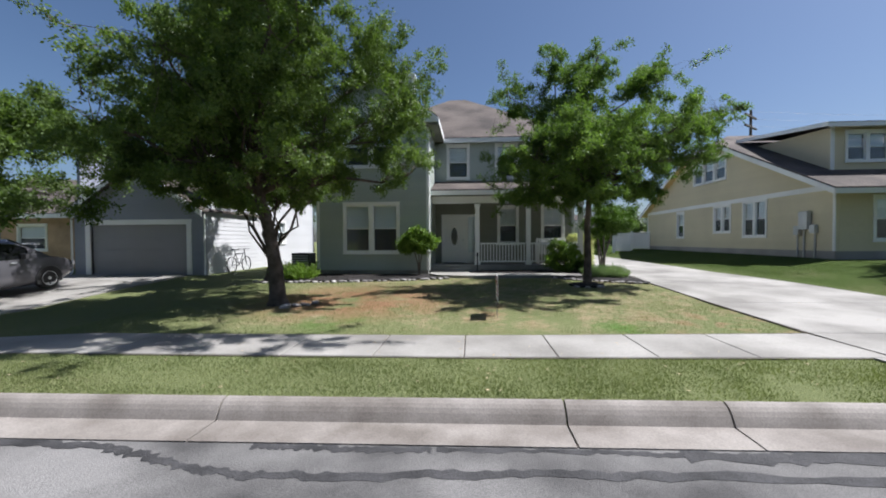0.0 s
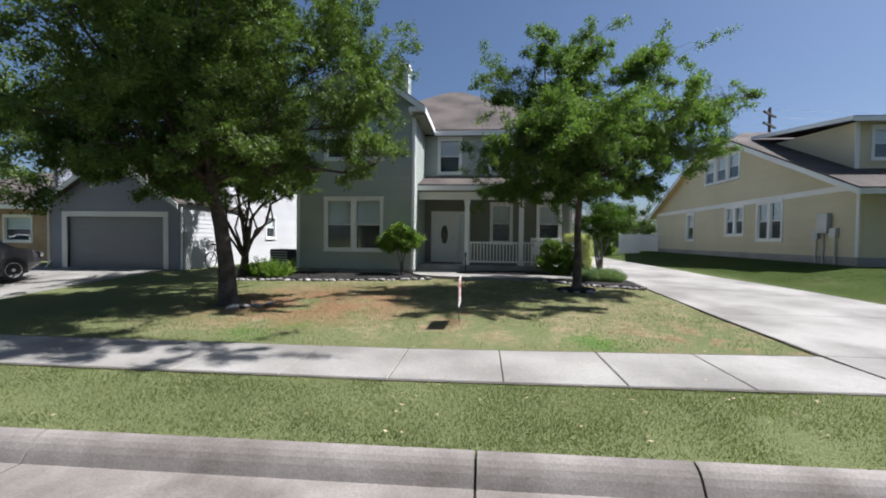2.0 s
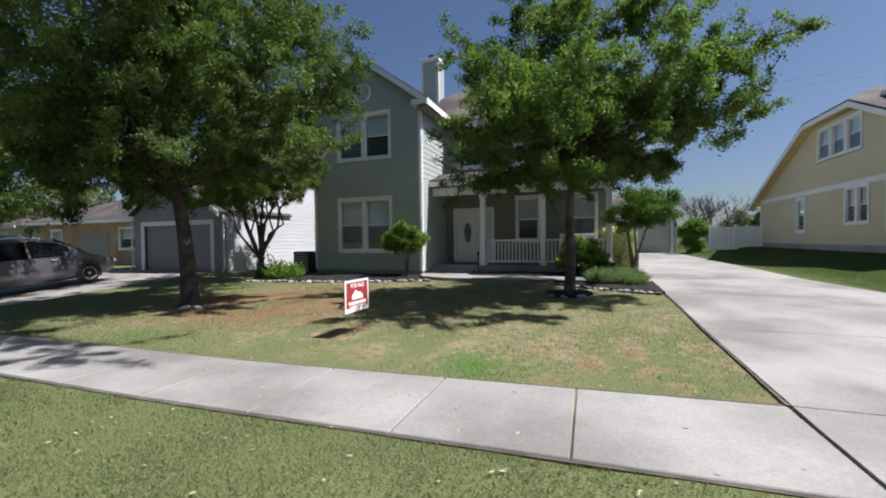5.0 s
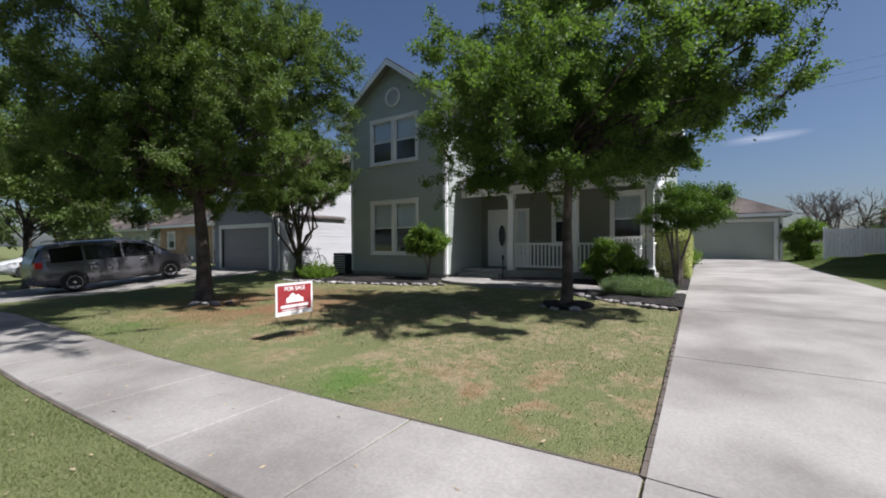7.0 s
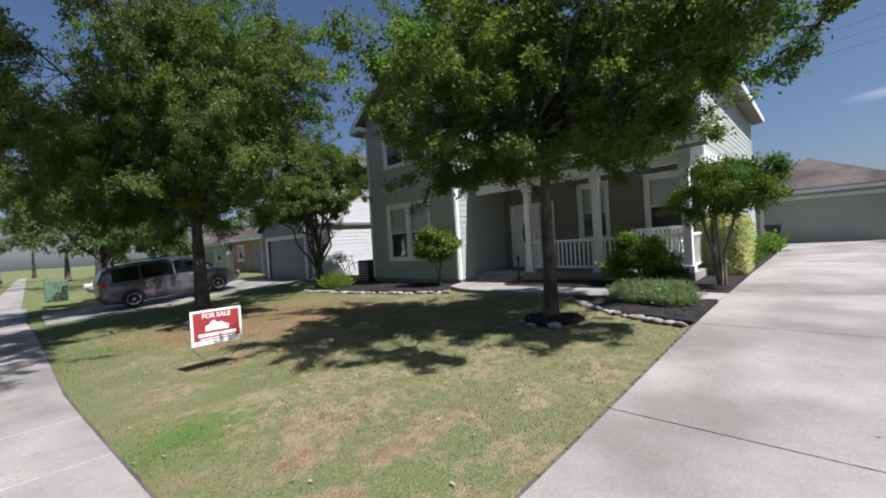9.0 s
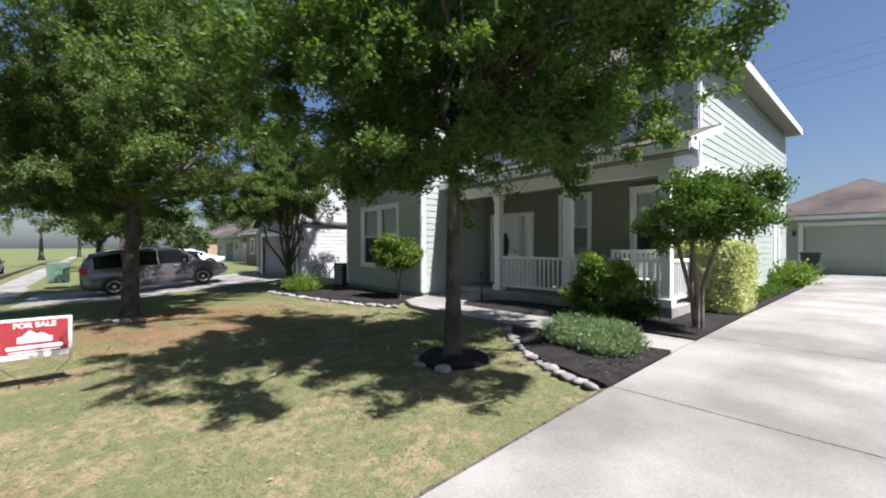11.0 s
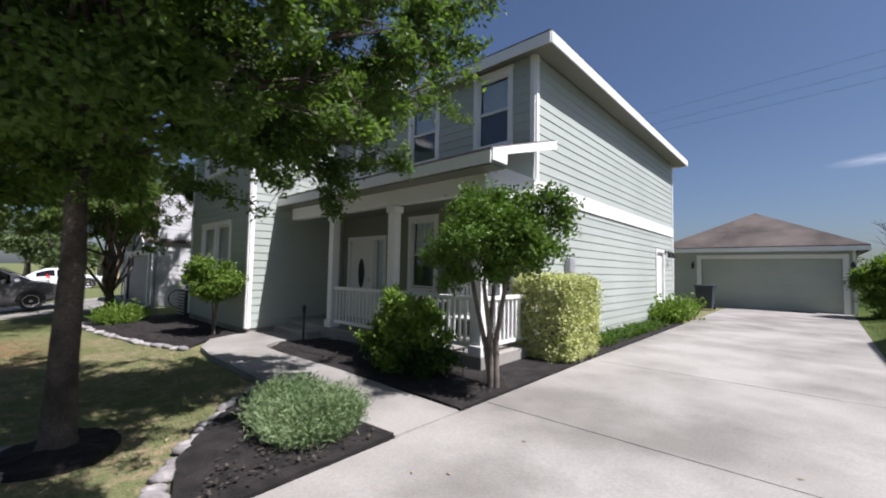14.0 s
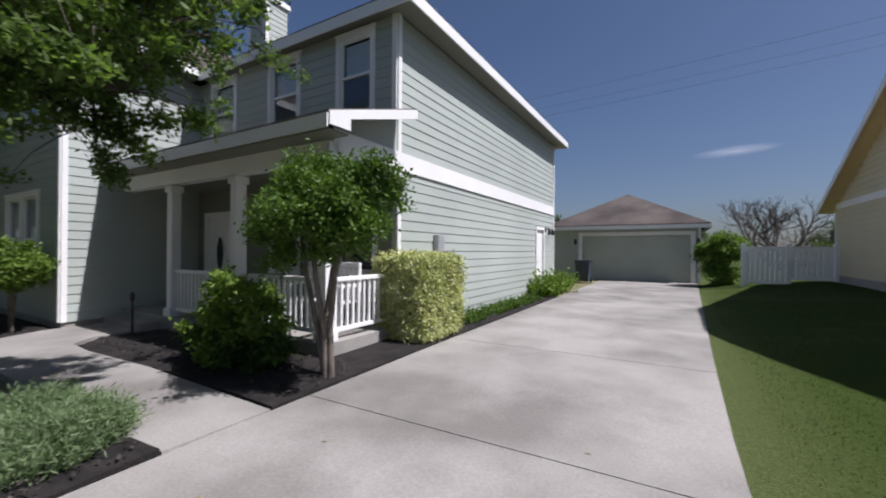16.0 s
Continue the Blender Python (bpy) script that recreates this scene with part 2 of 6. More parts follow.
# ---- mesh helpers ----
def box(bm, x0, x1, y0, y1, z0, z1, bevel=0.0):
    v = [bm.verts.new((x, y, z)) for x in (x0, x1) for y in (y0, y1) for z in (z0, z1)]
    f = [bm.faces.new([v[i] for i in q]) for q in ((0, 1, 3, 2), (4, 6, 7, 5), (0, 4, 5, 1), (2, 3, 7, 6), (0, 2, 6, 4), (1, 5, 7, 3))]
    if bevel:
        edges = list({e for q in f for e in q.edges})
        bmesh.ops.bevel(bm, geom=edges, offset=bevel, segments=2, affect="EDGES", profile=0.6)


def slab(bm, pts, offset):
    """A prism: the polygon pts and the same moved by offset."""
    a = [bm.verts.new(p) for p in pts]
    b = [bm.verts.new(Vector(p) + Vector(offset)) for p in pts]
    bm.faces.new(a), bm.faces.new(b[::-1])
    for i in range(len(a)):
        j = (i + 1) % len(a)
        bm.faces.new((a[j], a[i], b[i], b[j]))


def tube(bm, pts, radii, n=8, cap=True):
    """A tube through the points, with a radius at each."""
    pts = [Vector(p) for p in pts]
    rings, side = [], None
    for i, p in enumerate(pts):
        d = (pts[min(i + 1, len(pts) - 1)] - pts[max(i - 1, 0)]).normalized()
        if side is None:
            side = d.cross(Vector((0, 0, 1)) if abs(d.z) < 0.9 else Vector((1, 0, 0))).normalized()
        side = (side - d * side.dot(d)).normalized()
        up = d.cross(side)
        rings.append([bm.verts.new(p + float(radii[i]) * (math.cos(a) * side + math.sin(a) * up)) for a in (2 * math.pi * k / n for k in range(n))])
    for r, q in zip(rings, rings[1:]):
        for k in range(n):
            bm.faces.new((r[k], r[(k + 1) % n], q[(k + 1) % n], q[k]))
    if cap:
        bm.faces.new(rings[0][::-1]), bm.faces.new(rings[-1])


def thing(name, at, label, category, group="", kind=""):
    ob = new(name)
    ob.location = at
    ob.empty_display_size = 0.2
    return tagged(ob, label, category, group, kind)


def finish(ob, parent, label):
    if parent:
        ob.parent = parent
        if parent.type == "EMPTY" and parent.parent is None:
            ob.matrix_parent_inverse = Matrix.Translation(parent.location).inverted()
    if label:
        ob["label"] = label
    return ob


def part(name, bm, material, parent=None, label="", m=None, smooth=False):
    """Links a bmesh, given in world places, as one mesh object."""
    if m is not None:
        bmesh.ops.transform(bm, matrix=m, verts=bm.verts)
    bmesh.ops.recalc_face_normals(bm, faces=bm.faces)
    me = bpy.data.meshes.new(name)
    bm.to_mesh(me)
    bm.free()
    if smooth:
        me.polygons.foreach_set("use_smooth", [True] * len(me.polygons))
    me.materials.append(material)
    return finish(new(name, me), parent, label)


def boxes(name, specs, material, parent=None, label="", m=None, bevel=0.0):
    bm = bmesh.new()
    for s in specs:
        box(bm, *s, bevel=bevel)
    return part(name, bm, material, parent, label, m)


def quads(name, v, material, parent=None, label=""):
    """A mesh of loose four-cornered leaves from an array (n, 4, 3)."""
    n = len(v)
    me = bpy.data.meshes.new(name)
    me.vertices.add(4 * n), me.loops.add(4 * n), me.polygons.add(n)
    me.vertices.foreach_set("co", v.reshape(-1).astype(np.float32))
    me.loops.foreach_set("vertex_index", np.arange(4 * n, dtype=np.int32))
    me.polygons.foreach_set("loop_start", np.arange(0, 4 * n, 4, dtype=np.int32))
    me.update(calc_edges=True)
    me.materials.append(material)
    return finish(new(name, me), parent, label)


def unit(a):
    return a / np.maximum(np.linalg.norm(a, axis=-1, keepdims=True), 1e-9)


def leaves(centres, per, spread, length, width, seed, droop=0.25):
    """Sprays of pointed leaves about the given twig ends: (n, 4, 3)."""
    rg = np.random.default_rng(seed)
    n = len(centres) * per
    c = np.repeat(np.asarray(centres, float), per, axis=0)
    axis = np.repeat(unit(rg.normal(size=(len(centres), 3)) * (1, 1, 0.6)), per, axis=0)
    c = c + axis * rg.uniform(-1, 1, (n, 1)) * spread + rg.normal(size=(n, 3)) * spread * 0.38
    d = unit(rg.normal(size=(n, 3)) + axis * 0.6 - np.array([0, 0, droop]))
    s = unit(np.cross(d, rg.normal(size=(n, 3)) + np.array([0, 0, 0.8])))
    ln = length * rg.uniform(0.6, 1.25, (n, 1))
    wd = width * rg.uniform(0.7, 1.2, (n, 1))
    return np.stack([c, c + d * ln * 0.5 + s * wd / 2, c + d * ln, c + d * ln * 0.5 - s * wd / 2], axis=1)


def twigs(lobes, count, seed, hollow=0.45, floor=-9.0):
    """Twig ends in a cloud of lobes (x, y, z, rx, rz), thinner inside, in clumps."""
    rg = np.random.default_rng(seed)
    vol = np.array([b[3] ** 2 * b[4] for b in lobes])
    out = []
    for b, k in zip(lobes, np.maximum(8, count * vol / vol.sum()).astype(int)):
        nc = max(5, k // 9)
        d = unit(rg.normal(size=(nc, 3)))
        r = (hollow + (1 - hollow) * rg.uniform(0, 1, (nc, 1)) ** 0.6) * rg.uniform(0.72, 1.22, (nc, 1))
        cl = d * r
        p = cl[rg.integers(0, nc, k)] + rg.normal(size=(k, 3)) * 0.115
        out.append(np.array(b[:3]) + p * np.array([b[3], b[3], b[4]]))
    out = np.concatenate(out)
    return out[out[:, 2] > floor]


def sprays(lobes, count, seed, hollow=0.3, floor=-9.0):
    """Twig ends strung along side branches that leave each lobe's middle, so that the crown has fingers and gaps."""
    rg = np.random.default_rng(seed)
    vol = np.array([b[3] ** 2 * b[4] for b in lobes])
    out = []
    for b, k in zip(lobes, np.maximum(14, count * vol / vol.sum()).astype(int)):
        nb = max(5, k // 17)
        d = unit(rg.normal(size=(nb, 3)) + np.array([0, 0, 0.12]))
        r = rg.uniform(0.6, 1.12, nb) + (rg.uniform(0, 1, nb) < 0.2) * rg.uniform(0.1, 0.35, nb)
        side = unit(np.cross(d, rg.normal(size=(nb, 3))))
        i = rg.integers(0, nb, k)
        t = hollow + (1 - hollow) * rg.uniform(0, 1, (k, 1)) ** 0.7
        p = d[i] * r[i, None] * t + side[i] * (t * t - 0.3) * rg.uniform(-0.05, 0.28, nb)[i, None] + rg.normal(size=(k, 3)) * 0.075 * (1.35 - t)
        q = p * np.array([b[3], b[3], b[4]])
        q[:, 2] -= 0.10 * (np.abs(t[:, 0]) ** 2) * b[3]
        out.append(np.array(b[:3]) + q)
    out = np.concatenate(out)
    return out[out[:, 2] > floor]


def bend(a, b, sag, rg, n=6):
    """A slightly wandering line from a to b."""
    a, b = np.asarray(a, float), np.asarray(b, float)
    t = np.linspace(0, 1, n)[:, None]
    w = rg.normal(size=(n, 3)) * 0.05 * np.linalg.norm(b - a) * np.sin(np.pi * t)
    return a + (b - a) * t + w + np.array([0, 0, sag]) * np.sin(np.pi * t)


def tree(name, label, base, trunk, lobes, count, per, leaf, material, bark, r0, seed, spread=0.22, group="", hollow=0.45, category="tree", floor=-9.0, shoots=0):
    """A tree: tapered trunk, limbs to every lobe, branches, and a crown of small leaves."""
    rg = np.random.default_rng(seed)
    ob = thing(name, base, label, category, group)
    bm = bmesh.new()
    pts = [Vector(base) + Vector(p) for p in trunk]
    k = len(pts)
    radii = [r0 * (1.0 - 0.45 * i / (k - 1)) for i in range(k)]
    flare = [pts[0] - Vector((0, 0, 0.15)), pts[0] + Vector((0, 0, 0.02))] + [pts[0].lerp(pts[1], 0.18)] + pts[1:]
    tube(bm, flare, [r0 * 1.7, r0 * 1.45, r0 * 1.08] + radii[1:], 12)
    part("trunk", bm, bark, ob, smooth=True)
    tw = sprays(lobes, count, seed, hollow, floor)
    lb = np.array([b[:3] for b in lobes])
    sh = []
    for _ in range(shoots):
        b = lobes[rg.integers(0, len(lobes))]
        d = unit(rg.normal(size=3) * np.array([1, 1, .7]) + np.array([0, 0, .35]))
        s0 = np.array(b[:3]) + d * np.array([b[3], b[3], b[4]]) * .85
        bend_ = unit(d + np.array([0, 0, rg.uniform(-.3, .5)]))
        sh.append(s0 + bend_ * np.linspace(0, rg.uniform(.35, .75), 7)[:, None] + rg.normal(size=(7, 3)) * .04)
    if sh:
        tw = np.concatenate([tw] + sh)
    near = np.argmin(((tw[:, None] - lb[None]) ** 2).sum(-1), axis=1)
    for i, b in enumerate(lobes):
        bm = bmesh.new()
        s = pts[-2].lerp(pts[-1], rg.uniform(0.1, 1.0))
        line = bend(s, b[:3], 0.15, rg)
        if len(b) > 5:      # a limb that first climbs inside the crown
            line = np.concatenate([bend(s, b[5:], 0.1, rg), bend(b[5:], b[:3], 0.1, rg)[1:]])
        w = r0 * rg.uniform(0.24, 0.40) * min(1.0, 3.0 / max(1.0, (Vector(b[:3]) - s).length))
        tube(bm, line, list(np.linspace(w, w * 0.35, len(line))), 7)
        mine = tw[near == i]
        for q in mine[:: max(1, len(mine) // 22)]:
            j = len(line) - 1 - (rg.uniform() < 0.3)
            br = bend(line[j], q, 0.08, rg, 4)
            tube(bm, br, [w * 0.2, w * 0.14, w * 0.09, 0.003], 4, False)
        part("limb", bm, bark, ob, smooth=True)
    for q in sh:
        bm = bmesh.new()
        tube(bm, q[::2], [.012, .009, .006, .003], 4, False)
        part("shoot", bm, bark, ob)
    quads("crown", leaves(tw, per, spread, leaf, leaf * 0.48, seed + 1), material, ob)
    return ob


# ---- ground ----
def lerp_table(y, table):
    for (a, u), (b, v) in zip(table, table[1:]):
        if y <= b:
            return u + (v - u) * max(0.0, (y - a) / (b - a))
    return table[-1][1]


RISE = ((3.02, -0.10), (3.20, 0.150), (4.42, 0.140), (5.75, 0.150), (8.2, 0.215), (11.0, 0.335), (13.0, 0.385), (17.0, 0.43), (32.0, 0.48), (60, 0.5))


def street(x):
    """How far the street line lies off its middle, at x: it runs slightly askew to the houses."""
    return 0.032 * max(-14, min(12, x))


def fall(x, y=0.0):
    """The street falls away to the west."""
    return 0.05 * min(9, max(0, -6 - x)) * min(1, max(0, (14 - y) / 5.4))


def sw_front(x):
    return 4.53 + (0.05 if x > 0 else 0.02) * max(-14, min(12, x))


def sw_back(x):
    return 5.63 + (0.078 if x > 0 else 0.025) * max(-14, min(12, x))


def drive_right(y):
    return lerp_table(y, ((2.6, 10.4), (4.4, 9.8), (6, 9.6), (9.7, 9.2), (14.5, 8.56), (17.5, 8.60), (32.6, 8.95)))


def height(x, y):
    yy = y - street(x) * min(1, max(0, (9 - y) / 4))
    z = lerp_table(yy, RISE) - fall(x, y)
    k = min(1, max(0, (y - 6) / 6))
    z -= 0.012 * min(8, max(0, 5 - x)) * k
    z += 0.45 * min(1, max(0, (x - drive_right(y) - .12) / 3.3)) * min(1, max(0, (y - 6) / 5))
    return z


def sheet(name, xs, ys, zf, material, label, category):
    bm = bmesh.new()
    rows = [[bm.verts.new((x, y, zf(x, y))) for x in xs] for y in ys]
    for r, q in zip(rows, rows[1:]):
        for i in range(len(xs) - 1):
            bm.faces.new((r[i], r[i + 1], q[i + 1], q[i]))
    ob = part(name, bm, material, smooth=True)
    return tagged(ob, label, category, kind="structure")


def steps(*runs):
    out = []
    for a, b, d in runs:
        n = max(1, round((b - a) / d))
        out += [a + (b - a) * i / n for i in range(n)]
    return out + [runs[-1][1]]


GX = steps((-1500, -100, 350), (-100, -20, 10), (-20, 20, 0.5), (20, 100, 10), (100, 1500, 350))
GY = steps((-1500, -100, 350), (-100, -10, 15), (-10, 2.4, 1.3), (2.4, 3.7, 0.06), (3.7, 36, 0.5), (36, 100, 8), (100, 1500, 350))
sheet("ground", GX, GY, lambda x, y: height(x, y) + 0.012 * noise.noise((x * 1.3, y * 1.3, 0)) * (3.4 < y < 60), LAWN,
      "mown lawn, green with dry straw patches and bare soil", "lawn")

# road, gutter, kerb
road = sheet("road", steps((-120, -12, 12), (-12, 14, 1), (14, 120, 12)), [-9.0, -6, -3, -1, 0, 1, 2, 2.72], lambda x, y: 0.02 * min(1, max(0, (2.7 - y) / 5)) - fall(x), ASPH,
             "worn grey asphalt street with tar-sealed cracks", "road")
def along(ob):
    """Lays a street piece along the askew, falling street line."""
    for v in ob.data.vertices:
        x = v.co.x
        v.co.y, v.co.z = v.co.y + street(x), v.co.z - fall(x)
    return ob


along(road)
KERBX = [-110, -40, -24, -18, -14.5, -11.45, -8.4, -5.35, -2.29, 0.77, 2.15, 4.62]
for a, b in zip(KERBX, KERBX[1:]):
    a, b = a + 0.009, b - 0.009
    k = along(boxes("gutter", [(a, b, 2.70, 3.12, -0.12, 0.012)], CONC2))
    tagged(k, "pale concrete gutter pan along the street", "gutter", "gutter and kerb sections", "structure")
    bm = bmesh.new()
    prof = ((3.06, -0.1), (3.06, 0.012), (3.078, 0.045), (3.102, 0.085), (3.13, 0.12), (3.162, 0.146), (3.20, 0.162), (3.235, 0.166), (3.235, -0.1))
    slab(bm, [(a, y, z) for y, z in prof], (b - a, 0, 0))
    k = along(part("kerb", bm, CONC2))
    tagged(k, "stained concrete kerb with a rounded front edge", "kerb", "gutter and kerb sections", "structure")
k = along(boxes("kerb_joint", [(-100, 4.6, 2.74, 3.10, -.1, 0.004), (-100, 4.6, 3.11, 3.2, -.1, .085)], JOINT))
tagged(k, "dark dirt in the kerb joints", "joint", kind="structure")
rgen = random.Random(4)


def crack(pts, wide, z):
    bm = bmesh.new()
    line = []
    for (a, b), (c, d) in zip(pts, pts[1:]):
        for i in range(14):
            t = i / 14
            line.append((a + (c - a) * t + rgen.uniform(-.012, .012), b + (d - b) * t + rgen.uniform(-.014, .014)))
    low = [bm.verts.new((x, y - wide * rgen.uniform(.25, .75), z)) for x, y in line]
    top = [bm.verts.new((x, y + wide * rgen.uniform(.25, .75), z)) for x, y in line]
    for i in range(len(line) - 1):
        bm.faces.new((low[i], low[i + 1], top[i + 1], top[i]))
    ob = along(part("tar_seal", bm, TAR))
    tagged(ob, "black tar band sealing a crack in the street", "tar seal", "tar seals", "structure")


crack([(-0.3, 2.66), (0.8, 2.655), (1.4, 2.64), (2.4, 2.62), (8, 2.6)], 0.06, 0.003)
crack([(1.5, 2.63), (2.6, 2.6), (5, 2.56), (8, 2.54)], 0.14, 0.0045)
crack([(-1.75, 2.66), (-1.4, 2.65), (-0.9, 2.64), (-0.3, 2.65)], 0.08, 0.0035)
crack([(-6.5, 2.62), (-3.6, 2.66), (-2.9, 2.62), (-2.5, 2.50), (-2.05, 2.36), (-1.6, 2.28), (-0.8, 2.29), (0.3, 2.36), (1.5, 2.36), (4, 2.3)], 0.09, 0.005)

# sidewalk: separate slabs with joints
xj = [4.985, 3.42, 2.22, 1.01, -0.14, -1.28, -2.46] + [-3.66 - 1.2 * i for i in range(16)]
for b, a in zip(xj, xj[1:]):
    bm = bmesh.new()
    pts = [(a + .006, sw_front(a)), (b - .006, sw_front(b)), (b - .006, sw_back(b)), (a + .006, sw_back(a))]
    slab(bm, [(x, y, 0.164 - fall(x, y)) for x, y in pts], (0, 0, -0.12))
    bmesh.ops.bevel(bm, geom=[e for e in bm.edges if all(abs(v.co.z - 0.164 + fall(v.co.x, v.co.y)) < .01 for v in e.verts)], offset=0.008, segments=1, affect="EDGES")
    tagged(part("sidewalk_slab", bm, CONC), "pale concrete sidewalk slab with tooled joints", "sidewalk", "sidewalk slabs", "structure")
bm = bmesh.new()
for b, a in zip(xj, xj[1:]):
    slab(bm, [(x, y, .15 - fall(x, y)) for x, y in ((a, sw_front(a) + .01), (b, sw_front(b) + .01), (b, sw_back(b) - .01), (a, sw_back(a) - .01))], (0, 0, -.1))
tagged(part("sidewalk_bed", bm, JOINT), "dark dirt in the sidewalk joints", "joint", kind="structure")
bm = bmesh.new()
for b, a in zip(xj, xj[1:]):
    for f, d in ((sw_front, -.03), (sw_back, .02)):
        slab(bm, [(x, f(x) + k, height(x, f(x)) + .012) for x, k in ((a, 0), (b, 0), (b, d), (a, d))], (0, 0, -.06))
tagged(part("sidewalk_edge", bm, JOINT), "dark soil gap along the sidewalk edges", "soil edge", kind="structure")

# driveway: slabs that follow the slope
DRIVEY = [2.78, 4.74, 5.98, 8.5, 11.43, 14.36, 17.3, 20.4, 23.4, 26.4, 29.4, 32.6]
for a, b in zip(DRIVEY, DRIVEY[1:]):
    bm = bmesh.new()
    a2, b2 = a + 0.006, b - 0.006
    n = 3
    for i in range(n):
        ya, yb = a2 + (b2 - a2) * i / n, a2 + (b2 - a2) * (i + 1) / n
        zz = [max(0.012, lerp_table(y, ((2.78, 0.02), (3.25, 0.165), (5.63, 0.172), (8.2, .24), (11, .355), (13, .405), (17, .45), (32.6, .5)))) for y in (ya, yb)]
        l = 5.0 if a > 4 else 4.72
        sk = [0.012 * (drive_right(y) - l) for y in (ya, yb)]
        pts = [(l, ya, zz[0]), (drive_right(ya), ya + sk[0], zz[0]), (drive_right(yb), yb + sk[1], zz[1]), (l, yb, zz[1])]
        slab(bm, pts, (0, 0, -0.14))
    bmesh.ops.remove_doubles(bm, verts=bm.verts, dist=0.0005)
    tagged(part("driveway_slab", bm, CONC), "broad pale concrete driveway slab with faint stains", "driveway", "driveway slabs", "structure")
bm = bmesh.new()
slab(bm, [(5.02, 4.4, 0.06), (8.6, 4.4, 0.06), (8.6, 32.5, 0.40), (5.02, 32.5, 0.40)], (0, 0, -0.05))
tagged(part("driveway_bed", bm, JOINT), "dark dirt in the driveway joints", "joint", kind="structure")
bm = bmesh.new()
for i in range(30):
    y = 6.0 + i * 0.18
    z = lerp_table(y, ((5.63, 0.165), (8.2, .24), (11, .355), (13, .405)))
    box(bm, 4.972 - 0.008 * rgen.random(), 5.003, y, y + 0.2, z - 0.1, z + 0.0)
tagged(part("driveway_edge", bm, JOINT), "dark soil gap along the driveway edge", "soil edge", kind="structure")

# neighbour's driveway, grey van stands on it
bm = bmesh.new()
for i in range(6):
    ya, yb = 5.7 + i * 1.43, 5.7 + (i + 1) * 1.43 - 0.012
    slab(bm, [(-17.4, ya, height(-17.4, ya) + .03), (-13.9, ya, height(-13.9, ya) + .03), (-13.9, yb, height(-13.9, yb) + .03), (-17.4, yb, height(-17.4, yb) + .03)], (0, 0, -0.1))
    slab(bm, [(-13.89, ya, height(-13.9, ya) + .03), (-10.9, ya, height(-10.9, ya) + .03), (-10.9, yb, height(-10.9, yb) + .03), (-13.89, yb, height(-13.9, yb) + .03)], (0, 0, -0.1))
tagged(part("driveway_neighbour", bm, CONC), "neighbour's pale concrete driveway in dappled shade", "driveway", kind="structure")

# front walk and flower beds
FW = 0.445
bm = bmesh.new()
walk_pts = [(4.995, 13.03), (4.995, 13.92), (2.6, 13.98), (1.0, 13.9), (0.25, 13.95), (-0.15, 14.35), (-0.2, 15.3), (-1.62, 15.3), (-1.62, 14.1), (-1.3, 13.5), (-0.5, 13.1), (0.4, 12.98), (2.4, 12.95)]
slab(bm, [(x, y, 0.425 - 0.012 * max(0, 1 - x) * 0.6) for x, y in walk_pts], (0, 0, -0.15))
tagged(part("front_walk", bm, CONC), "pale concrete walk curving to the porch", "walk", kind="structure")


def bed(pts, label, zf):
    bm = bmesh.new()
    inner = [bm.verts.new((x, y, zf(x, y) + 0.045)) for x, y in pts]
    c = bm.verts.new((sum(p[0] for p in pts) / len(pts), sum(p[1] for p in pts) / len(pts), zf(*[sum(p[i] for p in pts) / len(pts) for i in (0, 1)]) + 0.09))
    outer = [bm.verts.new((x, y, zf(x, y) - 0.12)) for x, y in pts]
    n = len(pts)
    for i in range(n):
        bm.faces.new((inner[i], inner[(i + 1) % n], c))
        bm.faces.new((outer[i], outer[(i + 1) % n], inner[(i + 1) % n], inner[i]))
    bmesh.ops.subdivide_edges(bm, edges=bm.edges, cuts=5, use_grid_fill=True)
    for v in bm.verts:
        v.co.z += 0.022 * noise.noise(v.co * 7) + 0.014 * noise.noise(v.co * 19)
    return tagged(part("flower_bed", bm, MULCH), label, "flower bed", "flower beds", "structure")


GZ = lambda x, y: height(x, y) + 0.01
bed([(4.99, 11.35), (4.99, 13.02), (2.55, 12.94), (2.9, 12.5), (3.5, 12.0), (4.1, 11.6)], "dark mulch bed with a stone border by the drive", GZ)
bed([(4.99, 13.94), (4.99, 19.0), (4.99, 24.0), (4.26, 24.0), (4.26, 15.5), (0.05, 15.5), (-0.1, 14.4), (0.3, 14.0), (1.0, 13.93), (2.6, 14.0)], "dark mulch bed in front of the porch", GZ)
bed([(-1.66, 14.3), (-1.66, 14.0), (-1.4, 13.4), (-0.9, 13.0), (-2.2, 12.6), (-3.6, 12.35), (-5.2, 12.1), (-6.6, 12.0), (-7.2, 13.0), (-7.0, 14.3)], "dark mulch bed in front of the bay", GZ)
bed([(3.15 + .46 * math.cos(a) * (1 + .1 * math.sin(3 * a)), 11.0 + .41 * math.sin(a)) for a in [i * math.pi / 7 for i in range(14)]], "small mulch ring round the tree trunk", GZ)


# ---- walls ----
BOARD = {}


def board_mesh(length, material):
    key = (round(length, 2), material.name)
    if key not in BOARD:
        L = key[0]
        v = [(x, y, z) for x in (0, L) for y, z in ((0, 0), (-0.016, 0), (-0.016, 0.008), (-0.003, 0.185), (0, 0.185))]
        me = bpy.data.meshes.new("siding_board")
        me.from_pydata(v, [], [(0, 1, 2, 3, 4), (9, 8, 7, 6, 5)] + [(i, i + 5, (i + 1) % 5 + 5, (i + 1) % 5) for i in range(5)])
        me.materials.append(material)
        BOARD[key] = me
    return BOARD[key]


